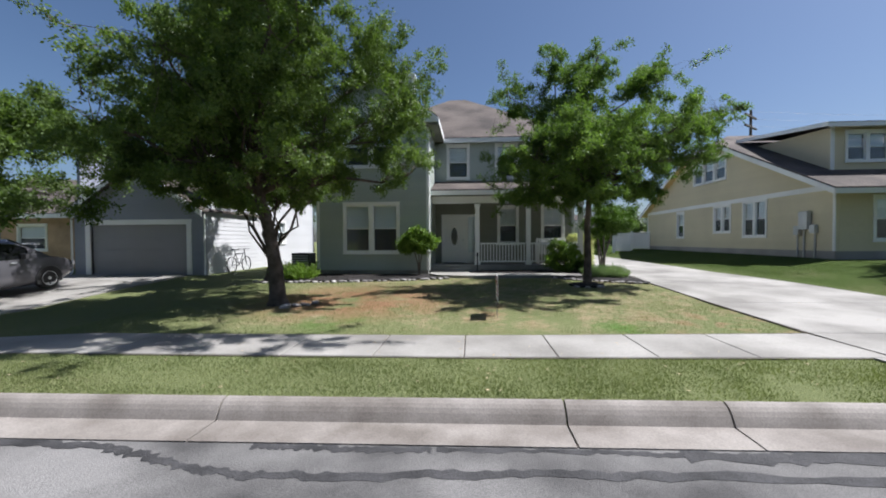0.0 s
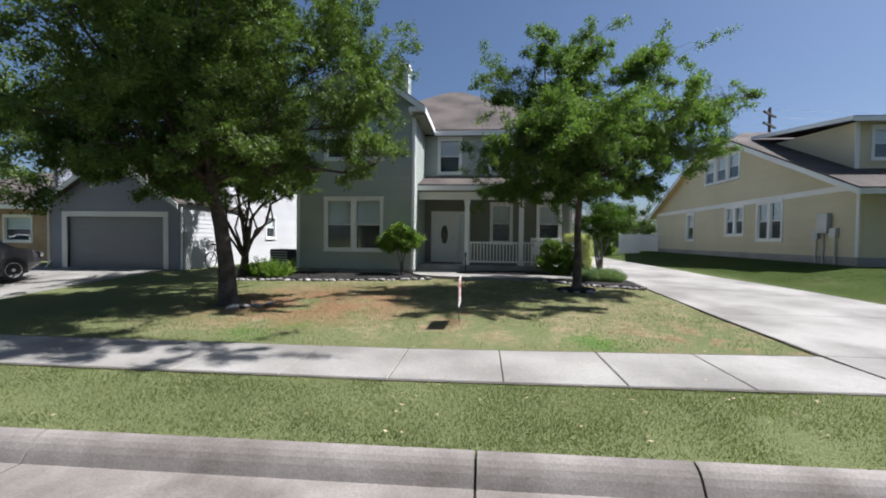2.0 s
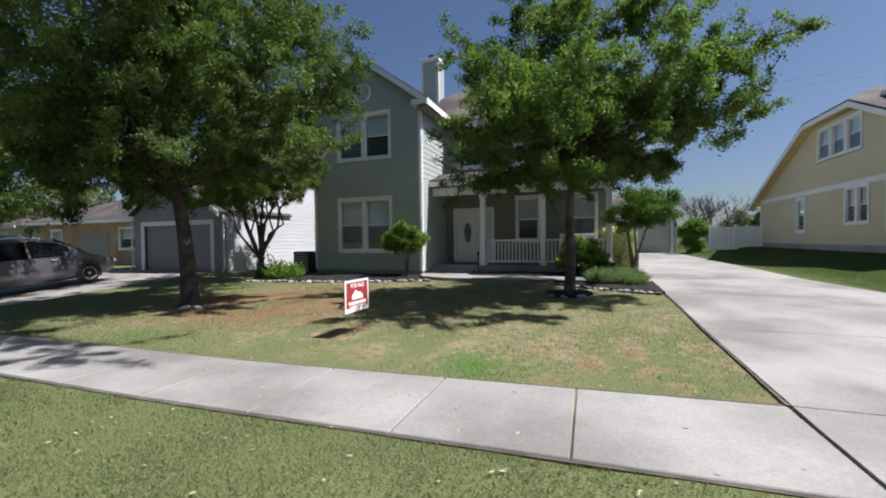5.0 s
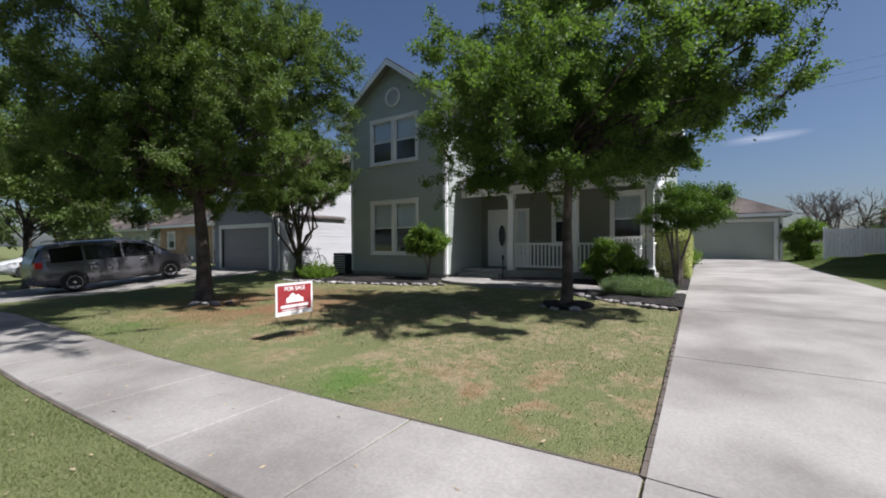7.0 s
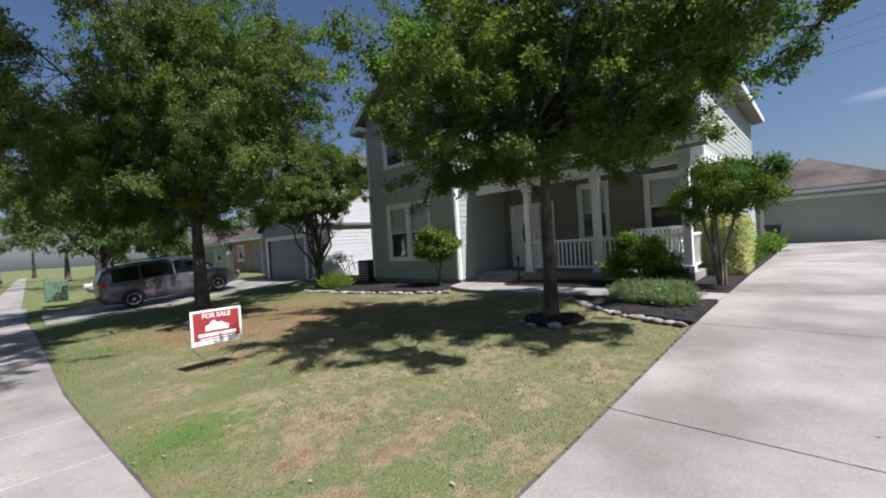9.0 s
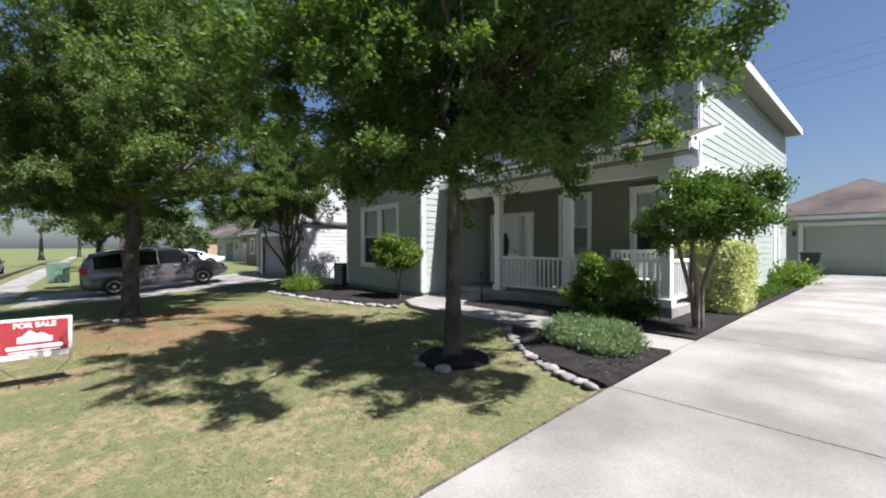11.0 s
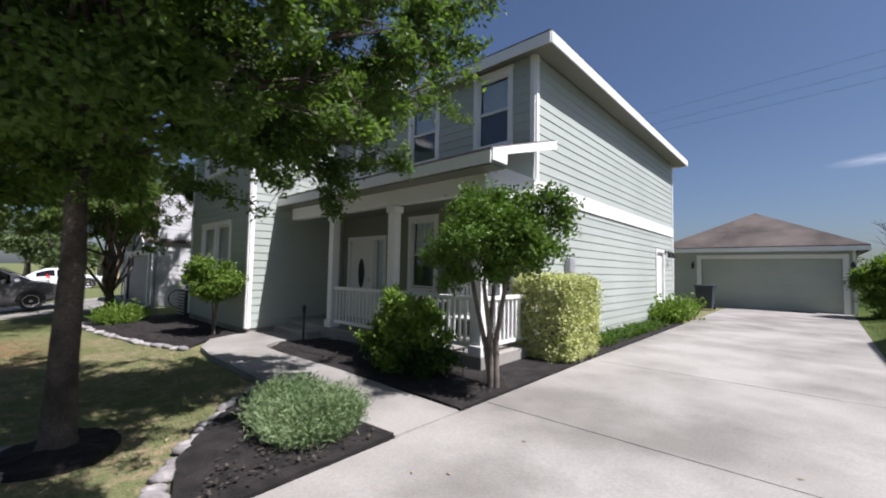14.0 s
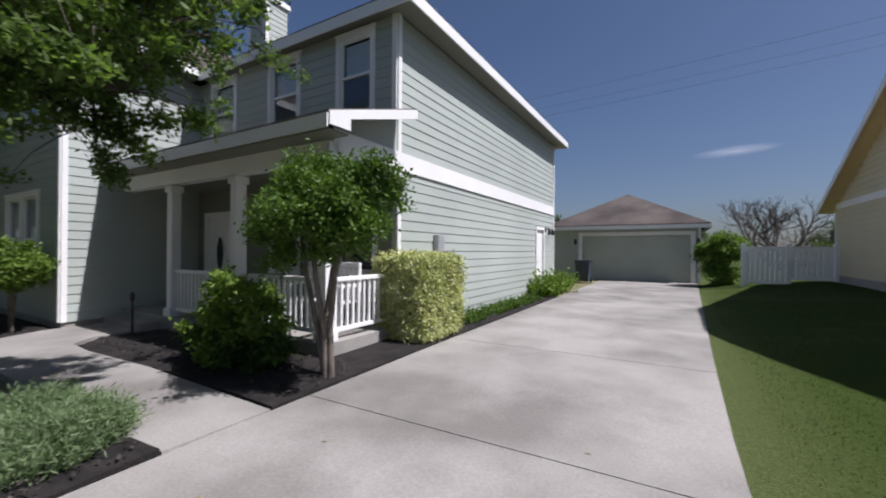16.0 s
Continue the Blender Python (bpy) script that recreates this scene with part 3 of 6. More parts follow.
def siding(wall, m, u0, u1, z0, z1, openings, material, span=None, e=0.172):
    """Lap boards on a wall's outer face, broken at openings; span(z) narrows them under a gable."""
    k = 0
    while z0 + k * e < z1 - 0.03:
        zb = z0 + k * e
        k += 1
        a, b = (u0, u1) if span is None else span(zb + e * 0.8)
        if b - a < 0.1:
            continue
        cuts = sorted((o[0], o[1]) for o in openings if o[2] < zb + e * 0.5 < o[3])
        x = a
        for c, d in cuts + [(b, b)]:
            if c - x > 0.06:
                ob = new("siding_board", board_mesh(c - x, material))
                ob.matrix_world = m @ pose(x, 0, zb)
                ob.scale.z = min(1.0, (z1 - zb) / 0.185)
                ob.parent = wall
            x = max(x, d)


def wall_core(name, m, u0, u1, z0, z1, openings, material, parent, thick=0.14):
    us = sorted({u0, u1, *[o[0] for o in openings], *[o[1] for o in openings]})
    zs = sorted({z0, z1, *[o[2] for o in openings], *[o[3] for o in openings]})
    bm = bmesh.new()
    for a, b in zip(us, us[1:]):
        for c, d in zip(zs, zs[1:]):
            if not any(o[0] <= (a + b) / 2 <= o[1] and o[2] <= (c + d) / 2 <= o[3] for o in openings):
                box(bm, a, b, 0, thick, c, d)
    bmesh.ops.remove_doubles(bm, verts=bm.verts, dist=0.0005)
    return part(name, bm, material, parent, m=m)


def window(parent, m, u0, u1, z0, z1, double=False, grid=False, trim=WHITE, shade=0.55):
    """A single-hung window in its opening: casing, sashes, panes, blind and insect screen."""
    w = boxes("window", [(u0 - .02, u1 + .02, -.07, .0, z0 - .03, z0)], trim, parent, m=m)
    for s in ((u0, u0 + .095, -.045, .02, z0, z1), (u1 - .095, u1, -.045, .02, z0, z1), (u0 + .095, u1 - .095, -.045, .02, z1 - .095, z1), (u0 + .095, u1 - .095, -.045, .02, z0, z0 + .07)):
        boxes("casing", [s], trim, w, m=m)
    boxes("head_cap", [(u0 - .02, u1 + .02, -.06, .02, z1, z1 + .03)], trim, w, m=m)
    if double:
        boxes("mullion", [((u0 + u1) / 2 - .075, (u0 + u1) / 2 + .075, -.045, .02, z0 + .07, z1 - .095)], trim, w, m=m)
    halves = [(u0 + .095, (u0 + u1) / 2 - .075), ((u0 + u1) / 2 + .075, u1 - .095)] if double else [(u0 + .095, u1 - .095)]
    for a, b in halves:
        c, d = z0 + .07, z1 - .095
        mid = (c + d) / 2
        boxes("sash", [(a, a + .035, .01, .05, c, d), (b - .035, b, .01, .05, c, d), (a + .035, b - .035, .01, .05, d - .035, d), (a + .035, b - .035, .01, .05, c, c + .045),
                       (a + .035, b - .035, .0, .05, mid - .022, mid + .022)], trim, w, m=m)
        for lo, hi, name in ((mid + .022, d - .035, "upper_pane"), (c + .045, mid - .022, "lower_pane")):
            p = boxes(name, [(a + .035, b - .035, .030, .034, lo, hi)], GLASS, w, m=m)
            p.visible_shadow = False
        boxes("insect_screen", [(a + .035, b - .035, .040, .043, c + .045, mid - .022)], SCREEN, w, m=m)
        if grid:
            boxes("glazing_bar", [((a + b) / 2 - .008, (a + b) / 2 + .008, .02, .03, mid + .022, d - .035), (a + .035, b - .035, .02, .03, (mid + d) / 2 - .008, (mid + d) / 2 + .008)], trim, w, m=m)
        bm = bmesh.new()
        zz = mid - 0.02
        while zz < d - .05:
            slab(bm, [(a + .04, .085, zz), (b - .04, .085, zz), (b - .04, .097, zz + .042), (a + .04, .097, zz + .042)], (0, .002, 0))
            zz += .045
        part("blind", bm, BLIND, w, m=m)
    return w


def ops_for(*wins):
    return [(a + .06, b - .06, c + .04, d - .06) for a, b, c, d in wins]


def fascia(name, a, b, wide, parent, material=WHITE, out=(0, 0, 0)):
    bm = bmesh.new()
    a, b = Vector(a), Vector(b)
    a, b = a - Vector((0, 0, .035)), b - Vector((0, 0, .035))      # the shingles' edge shows above
    n = (b - a).cross(Vector((0, 0, 1))).normalized() * 0.025
    slab(bm, [a, b, b - Vector((0, 0, wide)), a - Vector((0, 0, wide))], n)
    return part(name, bm, material, parent)


# ---- the sage house ----
XL, XB, XR = -5.88, -1.64, 4.22
YF, YP, YK = 14.32, 16.80, 26.35
Z0, ZE = 0.50, 5.77
house = thing("house", ((XL + XR) / 2, 20, 0.3), "two-storey sage-green house with white trim and a porch", "house")
FRONT_BAY, FRONT_PORCH = pose(XL, YF, 0), pose(XB, YP, 0)
SIDE_BAY, SIDE = pose(XB, YF, 0, 0, 0, 90), pose(XR, YP, 0, 0, 0, 90)
BACK, LEFT = pose(XR, YK, 0, 0, 0, 180), pose(XL, YK, 0, 0, 0, 270)

bayw = [(1.0, 3.15, 1.13, 3.02), (1.0, 3.15, 4.33, 5.93)]
porw = [(1.02 - XB, 1.93 - XB, 1.43, 3.06), (2.86 - XB, 3.84 - XB, 1.43, 3.06)]
uppw = [(-1.13 - XB, -0.14 - XB, 4.22, 5.70), (0.93 - XB, 1.90 - XB, 4.22, 5.70), (2.86 - XB, 3.76 - XB, 4.22, 5.70)]
DOOR = (-1.36 - XB, 0.23 - XB, 0.64, 2.72)
PEAK, ZGB = 7.77, 6.25
half = (XB - XL) / 2


def bay_span(z):
    if z < ZGB:
        return 0.0, XB - XL
    k = (z - ZGB) / (PEAK - ZGB) * half
    return k, XB - XL - k


w = wall_core("wall", FRONT_BAY, 0, XB - XL, Z0, ZE + .1, ops_for(*bayw), SAGE, house)
siding(w, FRONT_BAY, 0.09, XB - XL - .09, Z0, PEAK - .1, bayw, SAGE, lambda z: (max(.09, bay_span(z)[0]), min(XB - XL - .09, bay_span(z)[1])))
bm = bmesh.new()
slab(bm, [(XL, YF, ZE + .1), (XB, YF, ZE + .1), (XB, YF, ZGB), ((XL + XB) / 2, YF, PEAK), (XL, YF, ZGB)], (0, .14, 0))
part("gable", bm, SAGE, house)
w = wall_core("wall", SIDE_BAY, 0.14, YP - YF, Z0, ZE, [], SAGE, house)
siding(w, SIDE_BAY, 0.09, YP - YF - .02, Z0, ZE, [], SAGE)
w = wall_core("wall", FRONT_PORCH, 0, XR - XB, Z0, ZE, ops_for(*porw, *uppw) + [DOOR], SAGE, house)
# lower porch boards: the porch's shade is put into a darker taupe
siding(w, FRONT_PORCH, 0.0, XR - XB - .09, 0.64, 3.22, porw + [DOOR], SHADE_TAUPE)
siding(w, FRONT_PORCH, 0.0, XR - XB - .09, 3.22, ZE, uppw, SAGE)
SDOOR = (24.18 - YP, 25.12 - YP, 0.55, 2.69)
w = wall_core("wall", SIDE, 0.14, YK - YP, Z0, ZE, [SDOOR], SAGE, house)
SEAM = (1.975, 1.981, 0, 9)           # butt joint of the boards
siding(w, SIDE, 0.09, YK - YP - .09, Z0, 3.20, [SDOOR, SEAM], SAGE)
siding(w, SIDE, 0.09, YK - YP - .09, 3.50, ZE, [SEAM], SAGE)
wall_core("wall", BACK, 0.14, XR - XL, Z0, ZE, [], SAGE, house)
w = wall_core("wall", LEFT, 0.14, YK - YF - .14, Z0, ZE, [], SAGE, house)
siding(w, LEFT, 0.09, YK - YF - .09, Z0, ZE, [], SAGE)
# foundation, floor of the upper storey, trim boards
boxes("foundation", [(XL + .02, XB - .02, YF + .02, YK, .1, Z0), (XB - .02, XR - .02, YP + .02, YK, .1, Z0)], FOUND, house)
# inner floor and partitions are added, coloured dark as unlit rooms
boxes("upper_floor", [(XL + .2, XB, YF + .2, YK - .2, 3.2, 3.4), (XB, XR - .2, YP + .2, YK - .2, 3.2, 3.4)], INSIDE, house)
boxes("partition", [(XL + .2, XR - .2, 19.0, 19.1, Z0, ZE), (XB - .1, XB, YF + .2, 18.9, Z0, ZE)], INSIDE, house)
for m, u in ((FRONT_BAY, 0), (FRONT_BAY, XB - XL - .09), (SIDE_BAY, -.0), (SIDE, 0), (SIDE, YK - YP - .09), (LEFT, YK - YF - .09)):
    boxes("corner_board", [(u, u + .09, -.03, .0, Z0, ZE)], WHITE, house, m=m)
boxes("corner_board", [(XR - XB - .09, XR - XB, -.03, .0, 3.5, ZE)], WHITE, house, m=FRONT_PORCH)
boxes("band_board", [(-1.42, YK - YP - .09, -.04, .0, 3.20, 3.50)], WHITE, house, m=SIDE)
for q in bayw:
    window(house, FRONT_BAY, *q, double=True)
for q in porw:
    window(house, FRONT_PORCH, *q, grid=True)
for q in uppw:
    window(house, FRONT_PORCH, *q)

# round louvred vent in the gable
bm = bmesh.new()
c = Vector(((XL + XB) / 2 - .03, YF - .05, 6.62))
ring = [c + Vector((.30 * math.cos(a), 0, .30 * math.sin(a))) for a in [i * math.pi / 16 for i in range(33)]]
tube(bm, ring, [.035] * 33, 6, False)
vent = part("vent", bm, WHITE, house, smooth=True)
bm = bmesh.new()
for i in range(-5, 6):
    z = i * .046
    r = math.sqrt(max(0, .28 ** 2 - z * z))
    slab(bm, [c + Vector((-r, 0, z)), c + Vector((r, 0, z)), c + Vector((r, .03, z + .03)), c + Vector((-r, .03, z + .03))], (0, 0, .008))
part("louvre", bm, WHITE, vent)

# front door with an oval light, and a sidelight
d0, d1, dz0, dz1 = DOOR
door = boxes("front_door", [(d0 + .09, d0 + 1.0, .03, .075, dz0 + .03, dz1 - .1)], WHITE, house, "white panelled front door with an oval glass", FRONT_PORCH)
boxes("door_frame", [(d0, d0 + .09, -.04, .10, dz0, dz1), (d0 + 1.0, d0 + 1.09, -.04, .10, dz0, dz1), (d1 - .09, d1, -.04, .10, dz0, dz1), (d0 + .09, d0 + 1.0, -.04, .10, dz1 - .1, dz1),
                     (d0 + 1.09, d1 - .09, -.04, .10, dz1 - .1, dz1), (d0 + .09, d0 + 1.0, -.02, .12, dz0, dz0 + .03)], WHITE, door, m=FRONT_PORCH)
bm = bmesh.new()
oc = Vector((d0 + .545, .028, 1.78))
oval = [oc + Vector((.155 * math.cos(a), 0, .40 * math.sin(a))) for a in [i * math.pi / 14 for i in range(29)]]
tube(bm, oval, [.022] * 29, 6, False)
part("oval_frame", bm, WHITE, door, m=FRONT_PORCH, smooth=True)
bm = bmesh.new()
slab(bm, [oc + Vector((.15 * math.cos(a), 0, .39 * math.sin(a))) for a in [i * math.pi / 14 for i in range(28)]], (0, -.006, 0))
part("oval_glass", bm, mat("dark_leaded_glass", (0.045, 0.05, 0.055), 0.12, 0.3, 30, 90, 0.05, spec=0.7), door, m=FRONT_PORCH)
for za, zb in ((.75, 1.22), (2.3, 2.55)):
    for ua in (.2, .62):
        boxes("door_panel", [(d0 + ua, d0 + ua + .28, .02, .03, za, zb)], WHITE, door, m=FRONT_PORCH, bevel=.008)
bm = bmesh.new()
tube(bm, [(d0 + .92, .03, 1.62), (d0 + .92, -.03, 1.62)], [.028, .028], 10)
part("door_knob", bm, METAL, door, m=FRONT_PORCH, smooth=True)
side = boxes("sidelight", [(d0 + 1.09, d0 + 1.14, .03, .07, dz0, dz1 - .1), (d1 - .14, d1 - .09, .03, .07, dz0, dz1 - .1), (d0 + 1.14, d1 - .14, .03, .07, dz0, dz0 + .45)], WHITE, house, m=FRONT_PORCH)
boxes("pane", [(d0 + 1.14, d1 - .14, .045, .05, dz0 + .45, dz1 - .1)], GLASS, side, m=FRONT_PORCH).visible_shadow = False
boxes("curtain", [(d0 + 1.12, d1 - .12, .10, .11, dz0 + .45, dz1 - .1)], BLIND, side, m=FRONT_PORCH)
boxes("door_mat", [(d0 + .1, d0 + 1.0, -.75, -.2, .652, .672)], DARK, house, m=FRONT_PORCH)

# side door with its lamps, and the meter box
sd = boxes("side_door", [(SDOOR[0] + .09, SDOOR[1] - .09, .03, .07, SDOOR[2], SDOOR[3] - .09)], WHITE, house, m=SIDE)
boxes("door_frame", [(SDOOR[0], SDOOR[0] + .09, -.04, .1, SDOOR[2], SDOOR[3]), (SDOOR[1] - .09, SDOOR[1], -.04, .1, SDOOR[2], SDOOR[3]), (SDOOR[0] + .09, SDOOR[1] - .09, -.04, .1, SDOOR[3] - .09, SDOOR[3])], WHITE, sd, m=SIDE)
boxes("door_panel", [(SDOOR[0] + .2, SDOOR[1] - .2, .02, .03, 1.55, 2.45), (SDOOR[0] + .2, SDOOR[1] - .2, .02, .03, .75, 1.4)], WHITE, sd, m=SIDE)
bm = bmesh.new()
tube(bm, [(SDOOR[0] + .16, .03, 1.5), (SDOOR[0] + .16, -.03, 1.5)], [.026, .026], 8)
part("door_knob", bm, METAL, sd, m=SIDE)
for u in (SDOOR[1] + .12, SDOOR[1] + .52):
    lamp = boxes("wall_lamp", [(u - .04, u + .04, -.05, -.02, 2.55, 2.70)], DARK, house, m=SIDE)
    bm = bmesh.new()
    tube(bm, [(u, -.03, 2.62), (u, -.12, 2.66), (u, -.17, 2.6), (u, -.17, 2.45)], [.014, .014, .05, .075], 8)
    part("lamp_head", bm, DARK, lamp, m=SIDE)
boxes("meter_box", [(1.12, 1.36, -.13, -.02, 1.76, 2.18)], METAL, house, "small pale grey meter box", SIDE, bevel=.012)

# roofs
OV, OVF, SL = 0.40, 0.24, 0.66
EX0, EX1, EY0, EY1 = XL - OV, XR + OV + .02, YP - OVF, YK + .3
ZR, ZRB = 5.90, 5.99
rise = (EY1 - EY0) / 2
RY, RX1, RX0 = (EY0 + EY1) / 2, EX1 - rise, EX0 + rise
if RX0 > RX1:
    RX0 = RX1 = (RX0 + RX1) / 2
TOP = ZR + SL * rise
e = [(EX0, EY0, ZR), (EX1, EY0, ZR), (EX1, EY1, ZR), (EX0, EY1, ZR)]
r0_, r1_ = (RX0, RY, TOP), (RX1, RY, TOP)
bm = bmesh.new()
for poly in ((e[0], e[1], r1_, r0_), (e[1], e[2], r1_), (e[2], e[3], r0_, r1_), (e[3], e[0], r0_)):
    q = [p for i, p in enumerate(poly) if p != poly[i - 1]]
    slab(bm, q, (0, 0, .06))
part("roof", bm, SHINGLE, house)
bx0, bx1, by = XL - OV, XB + OV, YF - OV
bxm = (bx0 + bx1) / 2
bs = (PEAK - ZGB) / half
BT = ZRB + bs * (bxm - bx0)
yend = 20.2
bm = bmesh.new()
slab(bm, [(bx0, by, ZRB), (bxm, by, BT), (bxm, yend, BT), (bx0, yend, ZRB)], (0, 0, .06))
slab(bm, [(bx1, by, ZRB), (bxm, by, BT), (bxm, yend, BT), (bx1, EY0 + .1, ZRB), ], (0, 0, .06))
part("roof", bm, SHINGLE, house)
# soffits in the darkened taupe: shade under the eaves put into the colour
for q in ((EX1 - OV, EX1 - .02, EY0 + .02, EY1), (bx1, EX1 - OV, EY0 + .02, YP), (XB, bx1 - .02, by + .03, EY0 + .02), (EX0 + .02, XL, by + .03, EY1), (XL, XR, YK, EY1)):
    boxes("soffit", [(*q, ZE, ZE + .02)], SHADE_TAUPE, house)
for a, b in (((bx1, EY0, ZR + .05), (EX1, EY0, ZR + .05)), ((EX1, EY0, ZR + .05), (EX1, EY1, ZR + .05)), ((EX1, EY1, ZR + .05), (EX0, EY1, ZR + .05)), ((EX0, EY1, ZR + .05), (bx0, by, ZRB + .05)), ((bx1, by, ZRB + .05), (bx1, EY0, ZRB + .05))):
    fascia("fascia", a, b, .19, house)
for x in (bx0, bx1):
    fascia("rake_board", *[((x, by, ZRB + .05), (bxm, by, BT + .05)), ((bxm, by, BT + .05), (x, by, ZRB + .05))][x > bxm], .2, house)
    bm = bmesh.new()
    slab(bm, [(x, by + .02, ZRB - .02), (bxm, by + .02, BT - .02), (bxm, YF, BT - .02), (x, YF, ZRB - .02)], (0, 0, -.02))
    part("soffit", bm, SHADE_TAUPE, house)
    s_ = 1 if x > bxm else -1
    boxes("eave_return", [(min(x, x - s_ * .55), max(x, x - s_ * .55), by - .005, YF - .03, ZE + .09, ZRB + .03)], WHITE, house)
# chimney with a siding chase and a dark flue
ch = boxes("chimney", [(-3.72, -2.92, 19.4, 20.2, 6.9, 9.75)], SAGE, house, "chimney chase with lap siding and a dark flue")
for i in range(14):
    z = 7.3 + .172 * i
    for m, L in ((pose(-3.72, 19.4, z), .8), (pose(-2.92, 19.4, z, 0, 0, 90), .8)):
        ob = new("siding_board", board_mesh(L, SAGE))
        ob.matrix_world = m
        ob.parent = ch
boxes("chimney_cap", [(-3.80, -2.84, 19.32, 20.28, 9.72, 9.9)], WHITE, ch, bevel=.02)
for x in (-3.75, -2.99):
    boxes("corner_board", [(x, x + .1, 19.37, 19.40, 6.9, 9.72)], WHITE, ch)
boxes("corner_board", [(-2.92, -2.89, 19.37, 19.5, 6.9, 9.72)], WHITE, ch)
bm = bmesh.new()
tube(bm, [(-3.32, 19.8, 9.9), (-3.32, 19.8, 10.05), (-3.32, 19.8, 10.06), (-3.32, 19.8, 10.16), (-3.32, 19.8, 10.2)], [.13, .13, .2, .2, .08], 12)
part("flue", bm, DARK, ch)

# porch
PY = 15.40
boxes("porch_floor", [(XB + .0, XR + .02, PY - .12, YP, .2, .645)], CONC, house, "pale concrete porch slab", bevel=.01)
boxes("porch_step", [(-1.62, -0.1, 14.95, PY - .12, .2, .53)], CONC, house, bevel=.01)
boxes("porch_beam", [(XB, XR + .04, PY - .10, PY + .08, 3.06, 3.325)], WHITE, house)
boxes("porch_beam", [(XR - .14, XR + .04, PY + .08, YP, 3.04, 3.20)], WHITE, house)
# ceiling colour carries the porch shade
boxes("porch_ceiling", [(XB, XR - .14, PY + .08, YP, 3.22, 3.25)], SHADE_TAUPE, house)
pz0, pz1, py0 = 3.51, 4.08, PY - .46
bm = bmesh.new()
slab(bm, [(XB, py0, pz0), (XR + .40, py0, pz0), (XR + .40, YP - .02, pz1), (XB, YP - .02, pz1)], (0, 0, .05))
part("porch_roof", bm, SHINGLE, house)
fascia("fascia", (XB, py0, pz0 + .04), (XR + .40, py0, pz0 + .04), .17, house)
bm = bmesh.new()
slab(bm, [(XR + .40, py0, pz0 + .03), (XR + .40, YP - .02, pz1 + .03), (XR + .40, YP - .02, pz1 - .12), (XR + .40, py0 + .35, pz0 + .02), (XR + .40, py0 + .35, pz0 - .13), (XR + .40, py0, pz0 - .13)], (.025, 0, 0))
part("rake_board", bm, WHITE, house)
bm = bmesh.new()
slab(bm, [(XR - .02, PY, 3.5), (XR - .02, YP, 3.5), (XR - .02, YP, pz1 - .02), (XR - .02, PY, pz0 + .1)], (.03, 0, 0))
part("porch_gable", bm, SAGE, house)
# darkened taupe again, for the shade under the porch eave
boxes("soffit", [(XB, XR + .38, py0 + .02, PY - .10, 3.325, 3.345)], SHADE_TAUPE, house)


def column(x, y):
    ob = thing("porch_column", (x, y, .645), "square white wooden porch column", "column", "porch columns")
    boxes("shaft", [(x - .085, x + .085, y - .085, y + .085, .80, 2.92)], WHITE, ob, bevel=.012)
    boxes("base", [(x - .12, x + .12, y - .12, y + .12, .645, .80)], WHITE, ob, bevel=.012)
    boxes("capital", [(x - .115, x + .115, y - .115, y + .115, 2.92, 3.04)], WHITE, ob, bevel=.012)
    return ob


for x in (0.16, 2.14, 4.12):
    column(x, PY - .01)


def railing(a, b):
    a, b = Vector(a), Vector(b)
    d = (b - a).normalized()
    ob = thing("porch_railing", (a + b) / 2, "white porch railing with square balusters", "railing", "porch railings")
    m = Matrix.Translation(a) @ pose(0, 0, 0, 0, 0, math.degrees(math.atan2(d.y, d.x)))
    L = (b - a).length
    boxes("top_rail", [(0, L, -.045, .045, .80, .86)], WHITE, ob, m=m, bevel=.01)
    boxes("bottom_rail", [(0, L, -.03, .03, .10, .16)], WHITE, ob, m=m, bevel=.008)
    n = round(L / .115)
    for i in range(n):
        u = (i + .5) * L / n
        boxes("baluster", [(u - .019, u + .019, -.019, .019, .16, .80)], WHITE, ob, m=m)


railing((.26, PY, .645), (2.04, PY, .645))
railing((2.24, PY, .645), (4.02, PY, .645))
railing((4.12, PY + .1, .645), (4.12, YP - .03, .645))

# ---- the detached garage ----
GY0, GX0, GX1 = 32.6, 2.5, 9.08
gar = thing("garage", (6.2, 36, .5), "detached sage garage with brown hip roof and a wide closed door", "garage")
GM = pose(GX0, GY0, 0)
gd = (4.02 - GX0, 8.70 - GX0, .49, 2.66)
w = wall_core("wall", GM, 0, GX1 - GX0, .4, 3.05, [gd], SAGE, gar)
siding(w, GM, .09, GX1 - GX0 - .09, .5, 3.05, [gd], SAGE)
boxes("wall", [(GX1 - .14, GX1, GY0 + .14, GY0 + 6.5, .4, 3.05), (GX0, GX0 + .14, GY0 + .14, GY0 + 6.5, .4, 3.05), (GX0, GX1, GY0 + 6.5, GY0 + 6.64, .4, 3.05)], SAGE, gar)
for u in (0, GX1 - GX0 - .1):
    boxes("corner_board", [(u, u + .1, -.03, 0, .5, 3.05)], WHITE, gar, m=GM)
boxes("door_trim", [(gd[0] - .18, gd[0], -.045, .1, .49, gd[3]), (gd[1], gd[1] + .18, -.045, .1, .49, gd[3]), (gd[0] - .18, gd[1] + .18, -.045, .1, gd[3], gd[3] + .18)], WHITE, gar, m=GM)
gdo = boxes("garage_door", [(gd[0], gd[1], .07, .11, .49, gd[3])], GDOOR, gar, m=GM)
for i in range(4):
    z = .50 + i * .54
    boxes("door_panel", [(gd[0] + .01, gd[1] - .01, .055, .07, z, z + .53)], GDOOR, gdo, m=GM, bevel=.006)
gz, gs = 3.12, .52
